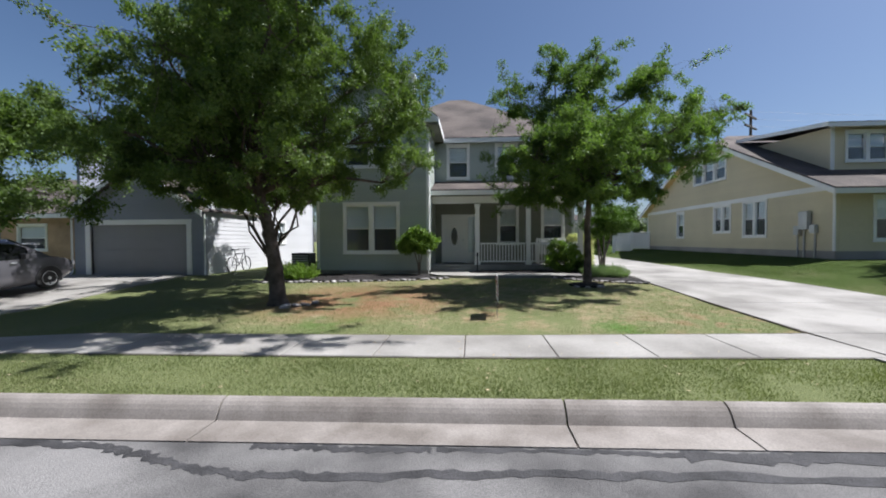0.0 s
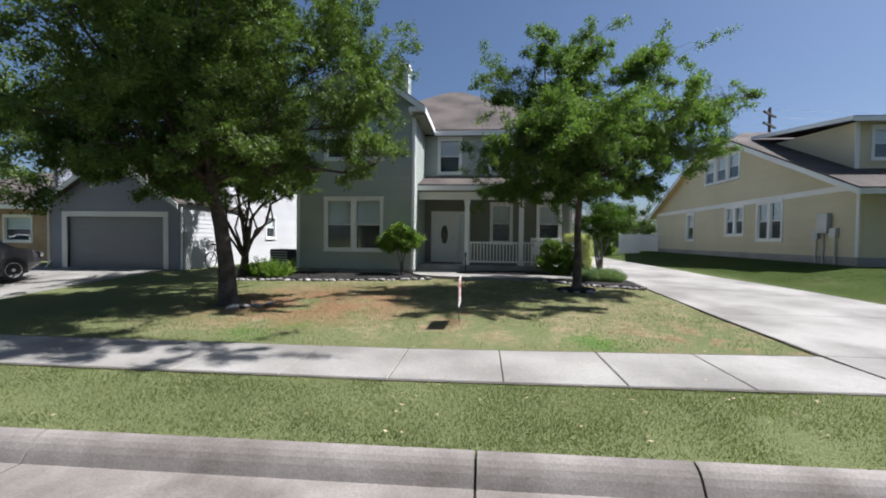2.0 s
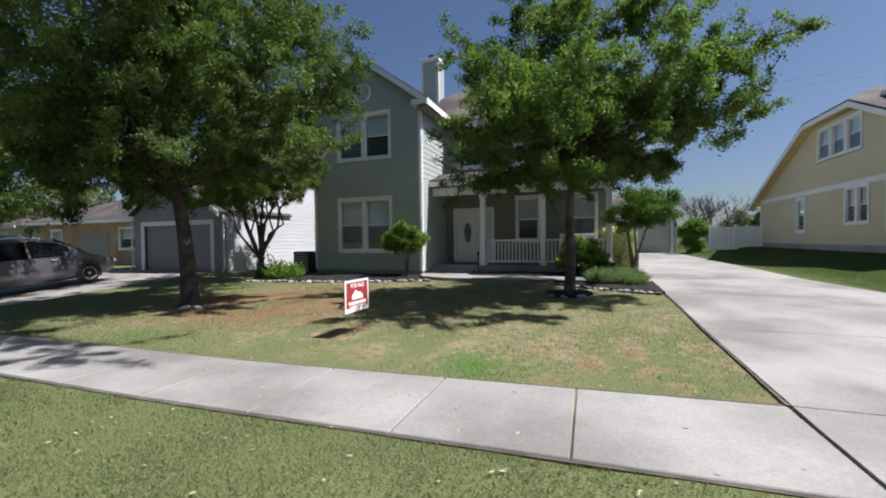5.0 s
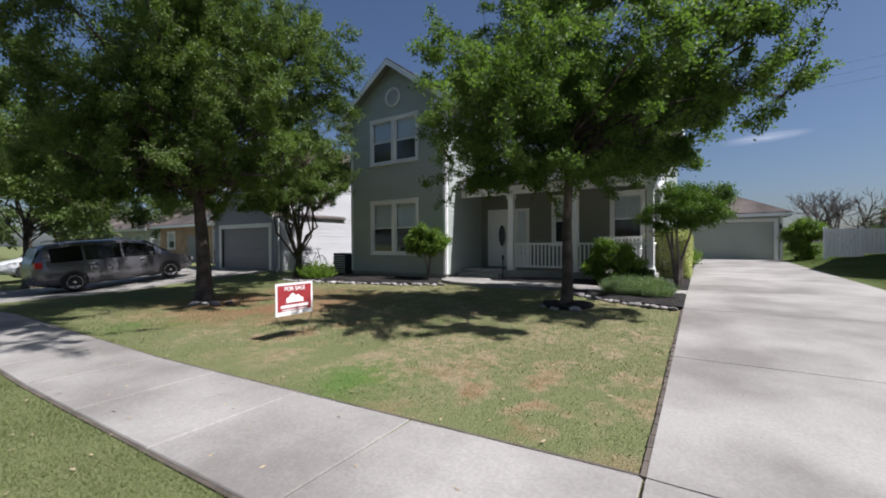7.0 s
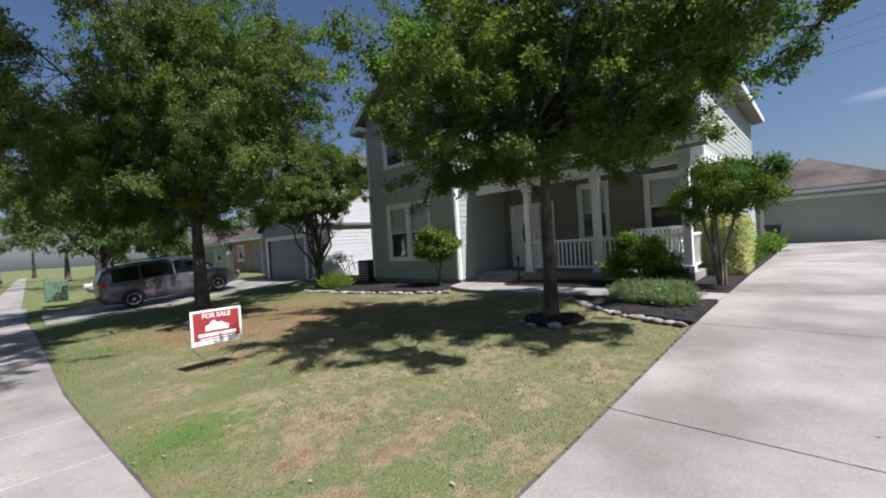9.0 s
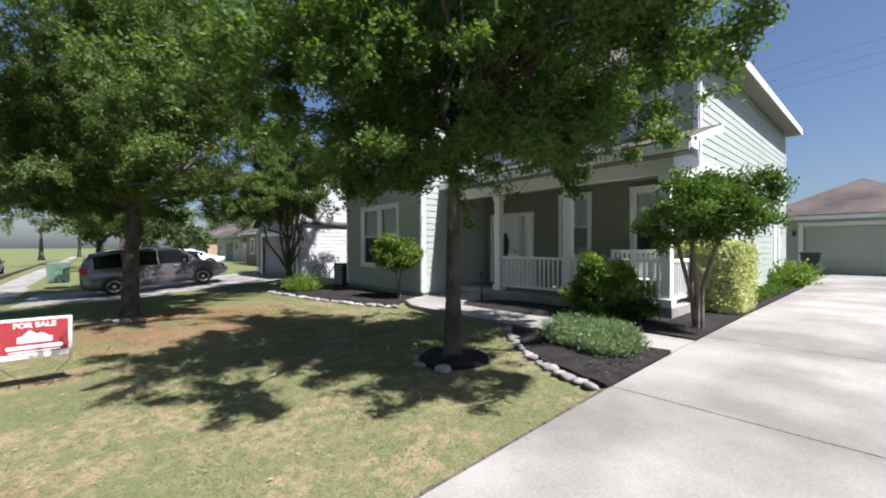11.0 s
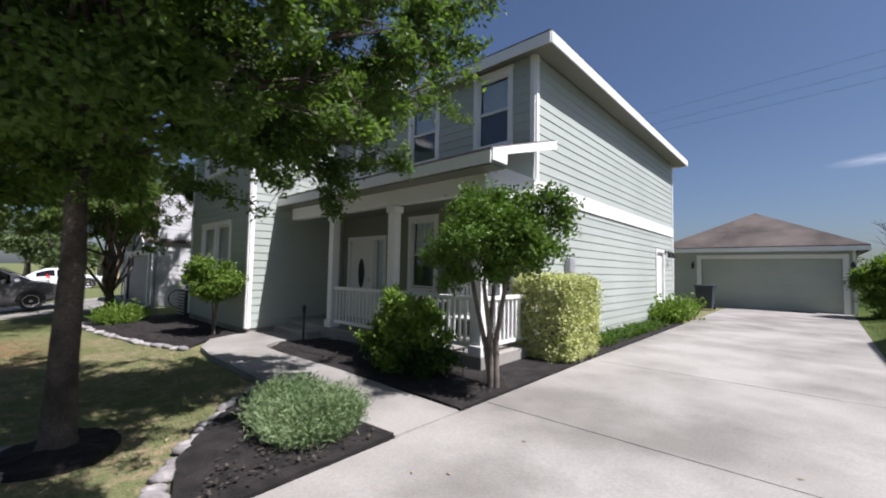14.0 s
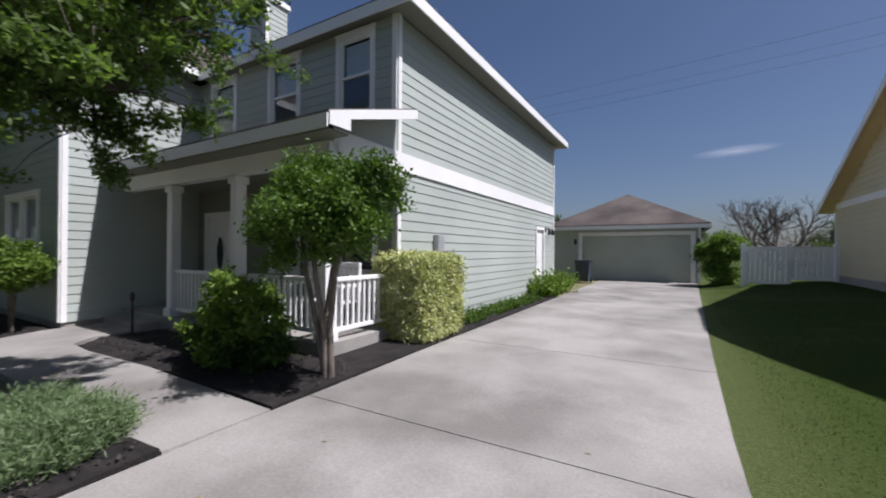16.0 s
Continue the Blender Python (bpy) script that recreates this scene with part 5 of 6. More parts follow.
# ---- trees ----
# eight-number lobes are unseen limbs, added to cast shade on the sidewalk
tree("oak_tree", "broad live oak with dense small dark-green leaves", (-4.35, 8.21, height(-4.35, 8.21)),
     [(0, 0, 0), (-.06, .02, .8), (-.2, .05, 1.6), (-.42, .1, 2.3), (-.6, .05, 3.3)],
     [(-4.7, 8.0, 5.1, 2.4, 1.9), (-2.35, 9.1, 5.6, 1.6, 1.9), (-6.0, 7.9, 4.3, 1.5, 1.3), (-4.3, 6.5, 4.3, 1.7, 1.4), (-5.2, 9.9, 5.3, 2.0, 1.9), (-4.6, 8.3, 7.2, 2.0, 1.7),
      (-2.0, 8.4, 3.8, 1.2, .9), (-3.8, 7.5, 6.1, 1.2, 1.2), (-6.0, 9.0, 6.6, 1.6, 1.5), (-5.6, 7.5, 3.3, 1.3, .8), (-3.2, 8.0, 3.5, 1.2, .8), (-6.6, 8.4, 3.2, 1.0, .7), (-1.5, 8.8, 3.1, .7, .5), (-4.8, 5.5, 4.6, 1.3, 1.0), (-3.2, 5.7, 5.3, 1.1, .8), (-6.1, 5.7, 3.5, 1.1, .6), (-6.2, 7.0, 3.1, 1.3, .65), (-5.1, 6.8, 3.1, 1.0, .55), (-4.0, 7.1, 3.2, 1.0, .5), (-1.9, 6.5, 7.1, 1.1, .6, -4.2, 7.5, 7.3), (-.5, 6.4, 7.1, 1.3, .6, -4.2, 7.5, 7.3), (.8, 6.2, 7.2, 1.1, .5, -4.2, 7.5, 7.3), (1.9, 6.0, 7.2, .9, .45, -4.2, 7.5, 7.3), (-2.6, 5.9, 6.7, 1.2, .7), (-.6, 5.6, 7.2, 1.0, .5, -4.2, 7.5, 7.3), (-1.3, 6.0, 7.7, 1.2, .6, -4.2, 7.5, 7.3), (.2, 5.9, 7.8, 1.1, .5, -4.2, 7.5, 7.3),
      (-5.5, 10.8, 3.5, 1.2, .6), (-4.3, 10.4, 3.4, 1.0, .5), (-6.3, 9.8, 3.4, 1.2, .6),
      (-7.4, 8.2, 4.0, 1.3, .9), (-7.4, 9.4, 5.0, 1.2, 1.0), (-6.9, 7.4, 3.1, 1.0, .5), (-1.7, 9.3, 4.7, 1.2, 1.3), (-5.0, 7.5, 2.75, 1.3, .38), (-3.6, 8.5, 2.85, 1.1, .36), (-6.0, 8.7, 2.75, 1.3, .4), (-4.6, 9.6, 2.9, 1.3, .4)],
     12000, 33, .067, OAK, BARK, .17, 11, .11, hollow=.15, shoots=80)
tree("elm_tree", "young cedar elm with airy bright-green leaves", (3.15, 11.0, height(3.15, 11)),
     [(0, 0, 0), (.02, 0, .8), (.0, .02, 1.6), (.04, .0, 2.3), (.0, .05, 3.4)],
     [(3.0, 10.9, 4.2, 1.9, 1.4), (1.45, 10.8, 3.9, 1.2, 1.0), (4.9, 10.9, 4.1, 1.4, 1.05), (2.9, 11.0, 5.7, 1.4, 1.2), (4.3, 10.6, 5.6, 1.1, .9), (1.7, 11.0, 5.2, 1.0, 1.0),
      (6.0, 10.8, 4.7, .8, .5), (2.9, 9.2, 4.0, 1.5, 1.1), (3.4, 12.4, 4.3, 1.3, 1.1), (0.9, 10.6, 5.5, .5, .4), (5.2, 10.9, 6.1, .7, .45), (6.5, 10.8, 4.95, .45, .2), (7.1, 10.8, 5.05, .28, .12), (5.9, 10.8, 3.75, .6, .4), (5.6, 10.6, 4.6, .8, .6), (3.4, 10.9, 6.6, .6, .5), (2.2, 11.0, 6.8, .45, .5),
      (5.0, 13.0, 4.1, .8, .5), (4.0, 13.1, 4.1, .8, .55), (3.1, 12.9, 3.6, 1.0, .7), (4.2, 13.3, 4.9, .9, .6), (4.5, 13.6, 4.0, .7, .42), (3.4, 13.3, 4.3, .9, .9), (4.9, 13.4, 4.8, .7, .45), (4.6, 11.6, 3.1, 1.1, .45), (2.2, 11.5, 2.9, 1.0, .4), (1.4, 11.4, 2.95, .9, .4), (4.7, 12.2, 4.6, .9, .8), (2.3, 8.8, 3.6, .8, .5), (1.5, 9.7, 3.6, .7, .5), (3.0, 10.5, 2.98, 1.6, .45), (1.6, 10.5, 2.9, 1.0, .42), (4.4, 10.8, 3.0, 1.1, .45), (3.4, 12.0, 3.1, 1.1, .5), (3.9, 13.2, 3.3, .7, .45), (3.2, 13.2, 3.1, .7, .45), (4.5, 12.9, 3.5, .6, .4), (4.9, 9.3, 4.3, .9, .7), (5.6, 11.2, 3.9, .9, .6), (6.3, 11.4, 3.7, .7, .45)],
     7100, 34, .066, OAK2, BARK, .11, 23, .105, hollow=.15, shoots=90)
tree("small_oak_tree", "small dark multi-stemmed tree beside the bay", (-6.85, 12.6, height(-6.85, 12.6)),
     [(0, 0, 0), (.03, 0, .25), (.05, .02, .5), (.08, .0, .8)],
     [(-6.9, 12.6, 4.2, 1.6, 1.3), (-5.7, 12.3, 3.7, 1.1, 1.0), (-5.9, 12.5, 5.0, 1.0, .9), (-8.0, 12.5, 3.8, 1.1, 1.0), (-6.7, 11.9, 5.0, 1.0, 1.0), (-7.0, 13.2, 3.2, .9, .7), (-7.1, 14.2, 4.6, 1.1, 1.1), (-8.2, 15.2, 4.7, 1.2, 1.1), (-7.6, 11.6, 3.0, 1.2, .6), (-6.1, 11.7, 3.1, .9, .5), (-8.7, 13.2, 3.2, 1.2, .8), (-7.9, 12.4, 5.5, 1.3, 1.1), (-5.1, 12.5, 3.2, .8, .55), (-5.2, 12.3, 4.2, .8, .8)],
     3900, 28, .078, OAK, BARK, .17, 31, .115, hollow=.15, shoots=20)
tree("shade_tree", "large shade tree further along the street", (-18.2, 8.0, height(-18.2, 8.0)),
     [(0, 0, 0), (.15, -.05, .9), (.4, -.1, 1.7), (.8, -.2, 2.5)],
     [(-13.4, 6.6, 4.6, 2.2, 1.6), (-11.0, 7.3, 4.4, 1.5, 1.5), (-10.2, 8.0, 2.6, 1.2, .6), (-9.6, 7.7, 2.5, .9, .4), (-9.1, 8.7, 2.6, .8, .45), (-11.5, 8.6, 3.1, 1.6, .7), (-13.3, 8.2, 3.0, 1.5, .6), (-12.4, 5.2, 6.0, 1.6, 1.2), (-12, 7.4, 2.9, 1.4, .7), (-15.6, 7.0, 4.3, 2.0, 1.4), (-13.4, 8.6, 5.0, 1.6, 1.4), (-14.0, 6.2, 6.4, 1.8, 1.2), (-11.8, 5.4, 3.6, 1.5, 1.1), (-17.4, 8.0, 4.6, 1.7, 1.4), (-11.7, 9.4, 4.8, 1.6, 1.3), (-11.4, 11.4, 4.5, 1.5, 1.1), (-13.6, 11.2, 4.8, 1.6, 1.2)],
     7000, 18, .105, OAK, BARK, .2, 41, .18, hollow=.15)
tree("yard_tree", "leafy tree in front of the cream house", (15.4, 11.6, height(15.4, 11.6)),
     [(0, 0, 0), (.0, 0, .8), (.05, .0, 1.6), (.0, .0, 2.2)],
     [(15.4, 11.6, 4.2, 1.8, 1.5), (14.2, 11.4, 4.0, 1.1, .9), (16.8, 11.8, 4.0, 1.4, 1.2), (15.2, 11.6, 5.6, 1.3, 1.1), (14.0, 11.2, 5.3, .7, .5)],
     2600, 18, .11, OAK, BARK, .15, 47, .2)

# ---- shrubs ----
def shrub(name, label, base, stems, lobes, count, per, leaf, material, seed, spread=.1, bark=BARK2, group="", hollow=.35, w=.5, r=.018):
    rg = np.random.default_rng(seed)
    ob = thing(name, base, label, "shrub", group)
    for s in stems:
        bm = bmesh.new()
        pts = [Vector(base) + Vector(p) for p in s]
        tube(bm, [pts[0] - Vector((0, 0, .08))] + pts, [r * 1.25, r * 1.2] + list(np.linspace(r, r * .5, len(pts) - 1)), 7)
        part("stem", bm, bark, ob, smooth=True)
    tw = twigs(lobes, count, seed, hollow)
    lv = leaves(tw, per, spread, leaf, leaf * w, seed + 3, .0)
    quads("foliage", lv, material, ob)
    if not stems:
        bm = bmesh.new()
        for q in tw[:: max(1, len(tw) // 40)]:
            tube(bm, bend(base, q, .02, rg, 4), [.008, .007, .005, .002], 4, False)
        part("stem", bm, bark, ob)
    return ob


gz = lambda x, y: height(x, y) + .03
shrub("topiary_shrub", "crape-like shrub with bare stems and a dark-green head", (4.78, 14.78, gz(4.78, 14.78)),
      [[(0, 0, 0), (-.06, -.05, .5), (-.22, -.1, 1.2), (-.35, -.1, 1.9)], [(.05, .03, 0), (.06, 0, .6), (.25, -.1, 1.25), (.5, -.1, 1.95)], [(0, 0, 0), (.02, -.06, .6), (-.03, -.15, 1.3), (.12, -.1, 2.0)], [(-.04, .05, 0), (-.12, .1, .6), (-.15, .25, 1.3), (-.05, .25, 1.9)]],
      [(4.95, 14.55, 2.42, .55, .46), (4.55, 14.55, 2.32, .42, .38), (5.38, 14.6, 2.38, .42, .38), (4.9, 14.25, 2.2, .38, .3), (4.95, 14.85, 2.35, .42, .36), (4.75, 14.6, 2.74, .3, .2), (5.6, 14.6, 2.58, .28, .2), (5.3, 14.5, 2.05, .3, .22), (4.2, 14.55, 2.12, .3, .26), (4.4, 14.4, 1.86, .28, .2), (5.62, 14.55, 2.12, .26, .2), (4.95, 14.5, 1.9, .3, .18)],
      1350, 22, .062, TOPLEAF, 61, .12, BARK2, w=.45, r=.036)
shrub("round_shrub", "rounded light-green shrub in the porch bed", (3.32, 14.72, gz(3.32, 14.72)), [],
      [(3.32, 14.7, 1.1, .48, .46), (3.02, 14.68, .92, .36, .36), (3.66, 14.72, .98, .36, .36), (3.32, 14.5, .68, .42, .32), (3.42, 14.7, 1.5, .3, .22), (3.0, 14.7, 1.3, .26, .22), (2.8, 14.65, .85, .32, .3), (3.9, 14.7, .8, .32, .28)],
      620, 14, .09, BRIGHT, 67, .10, w=.5)
shrub("low_shrub", "low dark shrub under the porch rail", (3.75, 14.75, gz(3.75, 14.75)), [],
      [(3.75, 14.75, .62, .45, .25), (4.05, 14.65, .6, .3, .2)], 220, 14, .06, DKLEAF, 69, .09)
shrub("bay_shrub", "bright-green shrub at the bay corner", (-1.95, 13.75, gz(-1.95, 13.75)),
      [[(0, 0, 0), (-.03, 0, .4), (-.15, 0, .9), (-.25, 0, 1.2)], [(.03, .02, 0), (.05, 0, .45), (.15, 0, .9), (.2, .05, 1.2)], [(0, 0, 0), (0, .05, .5), (.0, .1, 1.1)]],
      [(-1.95, 13.75, 1.55, .58, .40), (-2.35, 13.75, 1.45, .38, .33), (-1.55, 13.7, 1.5, .38, .33), (-1.95, 13.6, 1.85, .36, .22)],
      950, 15, .085, BRIGHT, 71, .1, w=.45, r=.022)
# clipped variegated hedge
rg = np.random.default_rng(73)
n = 2600
u = rg.uniform(-1, 1, (n, 3))
k = rg.integers(0, 3, n)
u[np.arange(n), k] = np.sign(u[np.arange(n), k]) * rg.uniform(.86, 1.02, n)
u *= (1 / np.maximum(1, (np.abs(u) ** 7).sum(1) ** (1 / 7)))[:, None]     # rounded corners
cz = gz(4.45, 17.2) + .69
pts = np.array([4.45, 17.15, cz]) + u * np.array([.50, .62, .66]) + np.array([.03, .03, .02]) * rg.normal(size=(n, 3))
hd = thing("variegated_hedge", (4.45, 17.15, gz(4.45, 17.2)), "clipped square cream-and-green variegated hedge", "shrub")
quads("foliage", leaves(pts, 15, .07, .055, .03, 74, 0), VARIEG, hd)
bm = bmesh.new()
for q in pts[::18]:
    tube(bm, bend((4.45 + rg.uniform(-.1, .1), 17.15 + rg.uniform(-.1, .1), gz(4.45, 17.1) - .05), q, .0, rg, 4), [.012, .010, .006, .003], 4, False)
part("stem", bm, BARK2, hd)


def tufts(name, label, centres, blade, n, material, seed, width=.012, lean=.5, category="plant"):
    """A clump of thin upright stems with narrow leaves."""
    rg = np.random.default_rng(seed)
    base = np.array(centres[0][:3])
    ob = thing(name, tuple(base), label, category)
    out = []
    for x, y, z, r in centres:
        a, q = rg.uniform(0, 2 * math.pi, n), np.sqrt(rg.uniform(0, 1, n)) * r
        p = np.stack([x + q * np.cos(a), y + q * np.sin(a), np.full(n, z)], 1)
        d = unit(np.stack([np.cos(a) * q / r * lean, np.sin(a) * q / r * lean, np.ones(n)], 1) + rg.normal(size=(n, 3)) * .25)
        h = blade * rg.uniform(.6, 1.1, (n, 1)) * (1 - .35 * (q / r)[:, None] ** 2)
        s = unit(np.cross(d, rg.normal(size=(n, 3)))) * width / 2
        out.append(np.stack([p - s, p + s, p + d * h + s * .4, p + d * h - s * .4], 1))
        for f in np.linspace(.3, 1, 7):
            c = p + d * h * f
            e_ = unit(rg.normal(size=(n, 3)) + d * .8)
            t = unit(np.cross(e_, rg.normal(size=(n, 3)))) * width * .6
            ln = blade * .16
            out.append(np.stack([c, c + e_ * ln * .5 + t, c + e_ * ln, c + e_ * ln * .5 - t], 1))
    per = len(out) // len(centres)
    for i in range(len(centres)):
        quads("clump", np.concatenate(out[i * per:(i + 1) * per]), material, ob)
    return ob


tufts("lavender_bush", "silvery green lavender mound in the mulch bed", [(4.08, 12.57, .40, .31), (4.42, 12.52, .40, .31), (3.8, 12.66, .40, .24), (4.28, 12.75, .40, .27)], .40, 800, SILVER, 81, .0085, .75)
tufts("fern_clump", "light-green fern clump at the bed's edge", [(-5.75, 12.7, height(-5.75, 12.7) + .03, .35), (-6.35, 12.8, height(-6.3, 12.8) + .03, .35)], .62, 160, BRIGHT, 83, .028, .9)
tufts("low_plants", "low green plants along the side wall", [(4.6, 18.6 + i * .55, gz(4.6, 19) + .02, .26) for i in range(8)], .24, 60, TOPLEAF, 85, .03, .9)
tufts("corner_plant", "tall leafy plant beside the side door", [(4.62, 23.5, gz(4.6, 23.5), .22), (4.66, 24.0, gz(4.6, 24), .3), (4.7, 25.6, gz(4.6, 25.6), .3)], .8, 60, BRIGHT, 87, .05, .6)
shrub("garage_shrub", "spreading green shrub beside the garage", (9.75, 31.0, height(9.75, 31.0)),
      [[(0, 0, 0), (-.2, 0, .8), (-.6, 0, 1.7)], [(0, 0, 0), (.2, 0, .8), (.6, 0, 1.7)], [(0, 0, 0), (0, .1, 1.7)]],
      [(9.8, 31.0, 2.1, .9, .5), (9.2, 31.0, 1.9, .5, .45), (10.3, 30.9, 1.9, .5, .45), (9.75, 30.9, 1.2, .65, .6)], 900, 14, .12, BRIGHT, 91, .16, BARK, r=.03)

# bare tree behind the fence
def bare_tree(name, label, base, h, seed):
    rg = np.random.default_rng(seed)
    ob = thing(name, base, label, "tree")
    bm = bmesh.new()

    def grow(p, d, ln, r, depth):
        q = p + d * ln
        mid = (p + q) / 2 + rg.normal(size=3) * ln * .05
        tube(bm, [p, mid, q], [r, r * .85, r * .7], 6 if depth < 3 else 4, depth == 0)
        if depth < 5:
            for _ in range(3 if depth < 4 else 2):
                nd = unit(d + rg.normal(size=3) * np.array([.6, .6, .35]) + np.array([0, 0, .28]))
                grow(p + (q - p) * rg.uniform(.6, 1), nd, ln * rg.uniform(.6, .8), r * .6, depth + 1)

    for a in range(4):
        d = unit(np.array([math.cos(a * 1.7) * .55, math.sin(a * 1.7) * .55, 1.0]))
        grow(np.array(base, float) - np.array([0, 0, .2]), d, h * .27, h * .014, 0)
    part("crown", bm, DEADW, ob)


bare_tree("bare_tree", "leafless grey tree behind the white fence", (12.9, 40.0, .6), 7.4, 5)
for i, (x, y, s) in enumerate(((21, 56, 1.2), (8, 60, 1.2), (-2, 62, 1.5), (24, 60, 1.6), (-20, 48, 1.8), (-34, 40, 1.8), (-48, 30, 2.0), (-60, 12, 2.0), (-30, 30, 1.3), (-55, -14, 2.0), (36, 50, 1.8), (16.6, 46, .62), (3.2, 44, .85), (-70, 24, 2.4), (-78, 6, 2.4), (-66, -6, 2.0), (-44, 27, 1.7), (-36, 14, 1.1), (-28, 24, 1.5), (-52, 12, 1.2), (-90, -14, 2.5), (-85, 30, 2.6), (-62, 34, 2.3), (-22, 33, 1.5), (-38, 9.5, 1.6), (-46, 8, 1.9), (-34, 21, 1.7), (-52, -5, 2.0), (-42, -9, 1.8), (-31, 12.5, 1.2), (-60, 3, 2.2))):
    tree("distant_tree", "hazy green tree in the distance", (x, y, .4), [(0, 0, 0), (0, 0, .8 * s), (.1, 0, 1.6 * s)],
         [(x, y, 3.0 * s, 2.2 * s, 1.3 * s), (x - 1.6 * s, y, 2.6 * s, 1.5 * s, 1.0 * s), (x + 1.7 * s, y, 2.6 * s, 1.5 * s, 1.0 * s)], 320, 8, .35, FARLEAF, BARK, .22, 100 + i, .35, "distant trees")

# unseen trees over the road, behind the walk's start, added to cut sky fill
for i, (x, y, k) in enumerate(((-27, -15, 2.3), (-17, -13.5, 2.5), (-8.5, -15, 2.2), (0, -14, 2.6), (9, -15.5, 2.3), (18, -14, 2.5), (28, -15, 2.4), (-13, -24, 2.9), (4.5, -25, 3.0), (22, -24, 2.9))):
    tree("unseen_tree", "unseen leafy tree over the road, added to block sky light", (x, y, .1), [(0, 0, 0), (0, 0, .8 * k), (.1, 0, 1.5 * k)],
         [(x, y, 2.9 * k, 2.1 * k, 1.4 * k), (x - 1.5 * k, y, 2.3 * k, 1.4 * k, 1.0 * k), (x + 1.6 * k, y, 2.3 * k, 1.4 * k, 1.0 * k)], 360, 12, .34, OAK, BARK, .24, 300 + i, .4, "trees over the road")

# ---- white fence ----
fen = thing("vinyl_fence", (11.5, 29.6, .8), "white vinyl privacy fence with posts", "fence")
for i in range(3):
    x = 10.25 + i * 1.25
    fz = height(x, 29.6) - .02
    boxes("post", [(x - .065, x + .065, 29.53, 29.66, fz - .2, 2.2)], VINYL, fen, bevel=.01)
for i in range(2):
    x = 10.32 + i * 1.25
    fz = height(x + .6, 29.6) + .02
    boxes("rail", [(x, x + 1.11, 29.56, 29.63, fz + .03, fz + .14)], VINYL, fen)
    boxes("rail", [(x, x + 1.11, 29.56, 29.63, 1.98, 2.1)], VINYL, fen)
    for j in range(8):
        boxes("picket", [(x + j * .139, x + j * .139 + .118, 29.575, 29.615, fz + .14, 1.98)], VINYL, fen)
wf = thing("wood_fence", (-20, 25, .3), "weathered brown wooden fence in the distance", "fence")
for i in range(40):
    boxes("fence_board", [(-27 + i * .26, -27 + i * .26 + .24, 27, 27.03, .2, 2.1)], WOODF, wf)

# ---- for-sale sign on a wire stake ----
SX, SY0, SY1, SZ0, SZ1 = .42, 6.80, 7.41, .50, .95
sg = thing("yard_sign", (SX, 7.1, height(SX, 7.1)), "red and white for-sale yard sign on a wire stake", "sign")
boxes("panel", [(SX - .004, SX + .004, SY0, SY1, SZ0, SZ1)], SIGNWHITE, sg)
for s in (1, -1):
    boxes("red_field", [(*sorted((SX + s * .0042, SX + s * .0065)), SY0 + .03, SY1 - .03, SZ0 + .06, SZ1 - .03)], SIGNRED, sg)
    boxes("text_bar", [(*sorted((SX + s * .0065, SX + s * .0085)), SY0 + .08, SY1 - .08, SZ0 + .105, SZ0 + .145), (*sorted((SX + s * .0065, SX + s * .0085)), SY0 + .1, SY1 - .1, SZ0 + .07, SZ0 + .085), (*sorted((SX + s * .0042, SX + s * .006)), SY0 + .05, SY1 - .05, SZ0 + .02, SZ0 + .04)], SIGNWHITE, sg)
    bm = bmesh.new()
    ym = (SY0 + SY1) / 2
    slab(bm, [(SX + s * .0065, ym + y, SZ0 + z) for y, z in ((-.14, .175), (.14, .175), (.14, .235), (.11, .24), (.05, .285), (.02, .265), (-.04, .315), (-.1, .255), (-.14, .24))], (s * .002, 0, 0))
    part("house_shape", bm, SIGNWHITE, sg)
    cu = bpy.data.curves.new("lettering", "FONT")
    cu.body, cu.size, cu.align_x, cu.extrude, cu.offset = "FOR SALE", .08, "CENTER", .001, .002
    tx = new("lettering", cu)
    tx.data.materials.append(SIGNWHITE)
    tx.matrix_world = pose(SX + s * .008, ym, SZ0 + .345, 90, 0, 90 * s)
    tx.parent = sg
    tx.matrix_parent_inverse = Matrix.Translation(sg.location).inverted()
bm = bmesh.new()
g = height(SX, 7.1)
for y in (SY0 + .17, SY1 - .17):
    tube(bm, [(SX, y + .03, g - .15), (SX, y, g + .09)], [.004, .004], 5)
tube(bm, [(SX, SY0 + .02, SZ0 + .1), (SX, SY0 + .02, SZ0 - .06), (SX, SY0 + .17, g + .1), (SX, SY1 - .17, g + .1), (SX, SY1 - .02, SZ0 - .06), (SX, SY1 - .02, SZ0 + .1)], [.004] * 6, 5)
part("wire_stake", bm, DARK, sg)

# ---- edging stones ----
def stone_mesh(seed):
    bm = bmesh.new()
    bmesh.ops.create_icosphere(bm, subdivisions=2, radius=.5)
    for v in bm.verts:
        v.co *= 1 + .28 * noise.noise(v.co * 2.2 + Vector((seed * 7, 0, 0)))
        v.co.z *= .5
    me = bpy.data.meshes.new("stone")
    bm.to_mesh(me)
    bm.free()
    me.polygons.foreach_set("use_smooth", [True] * len(me.polygons))
    me.materials.append(STONE)
    return me


STONES = [stone_mesh(i) for i in range(5)]


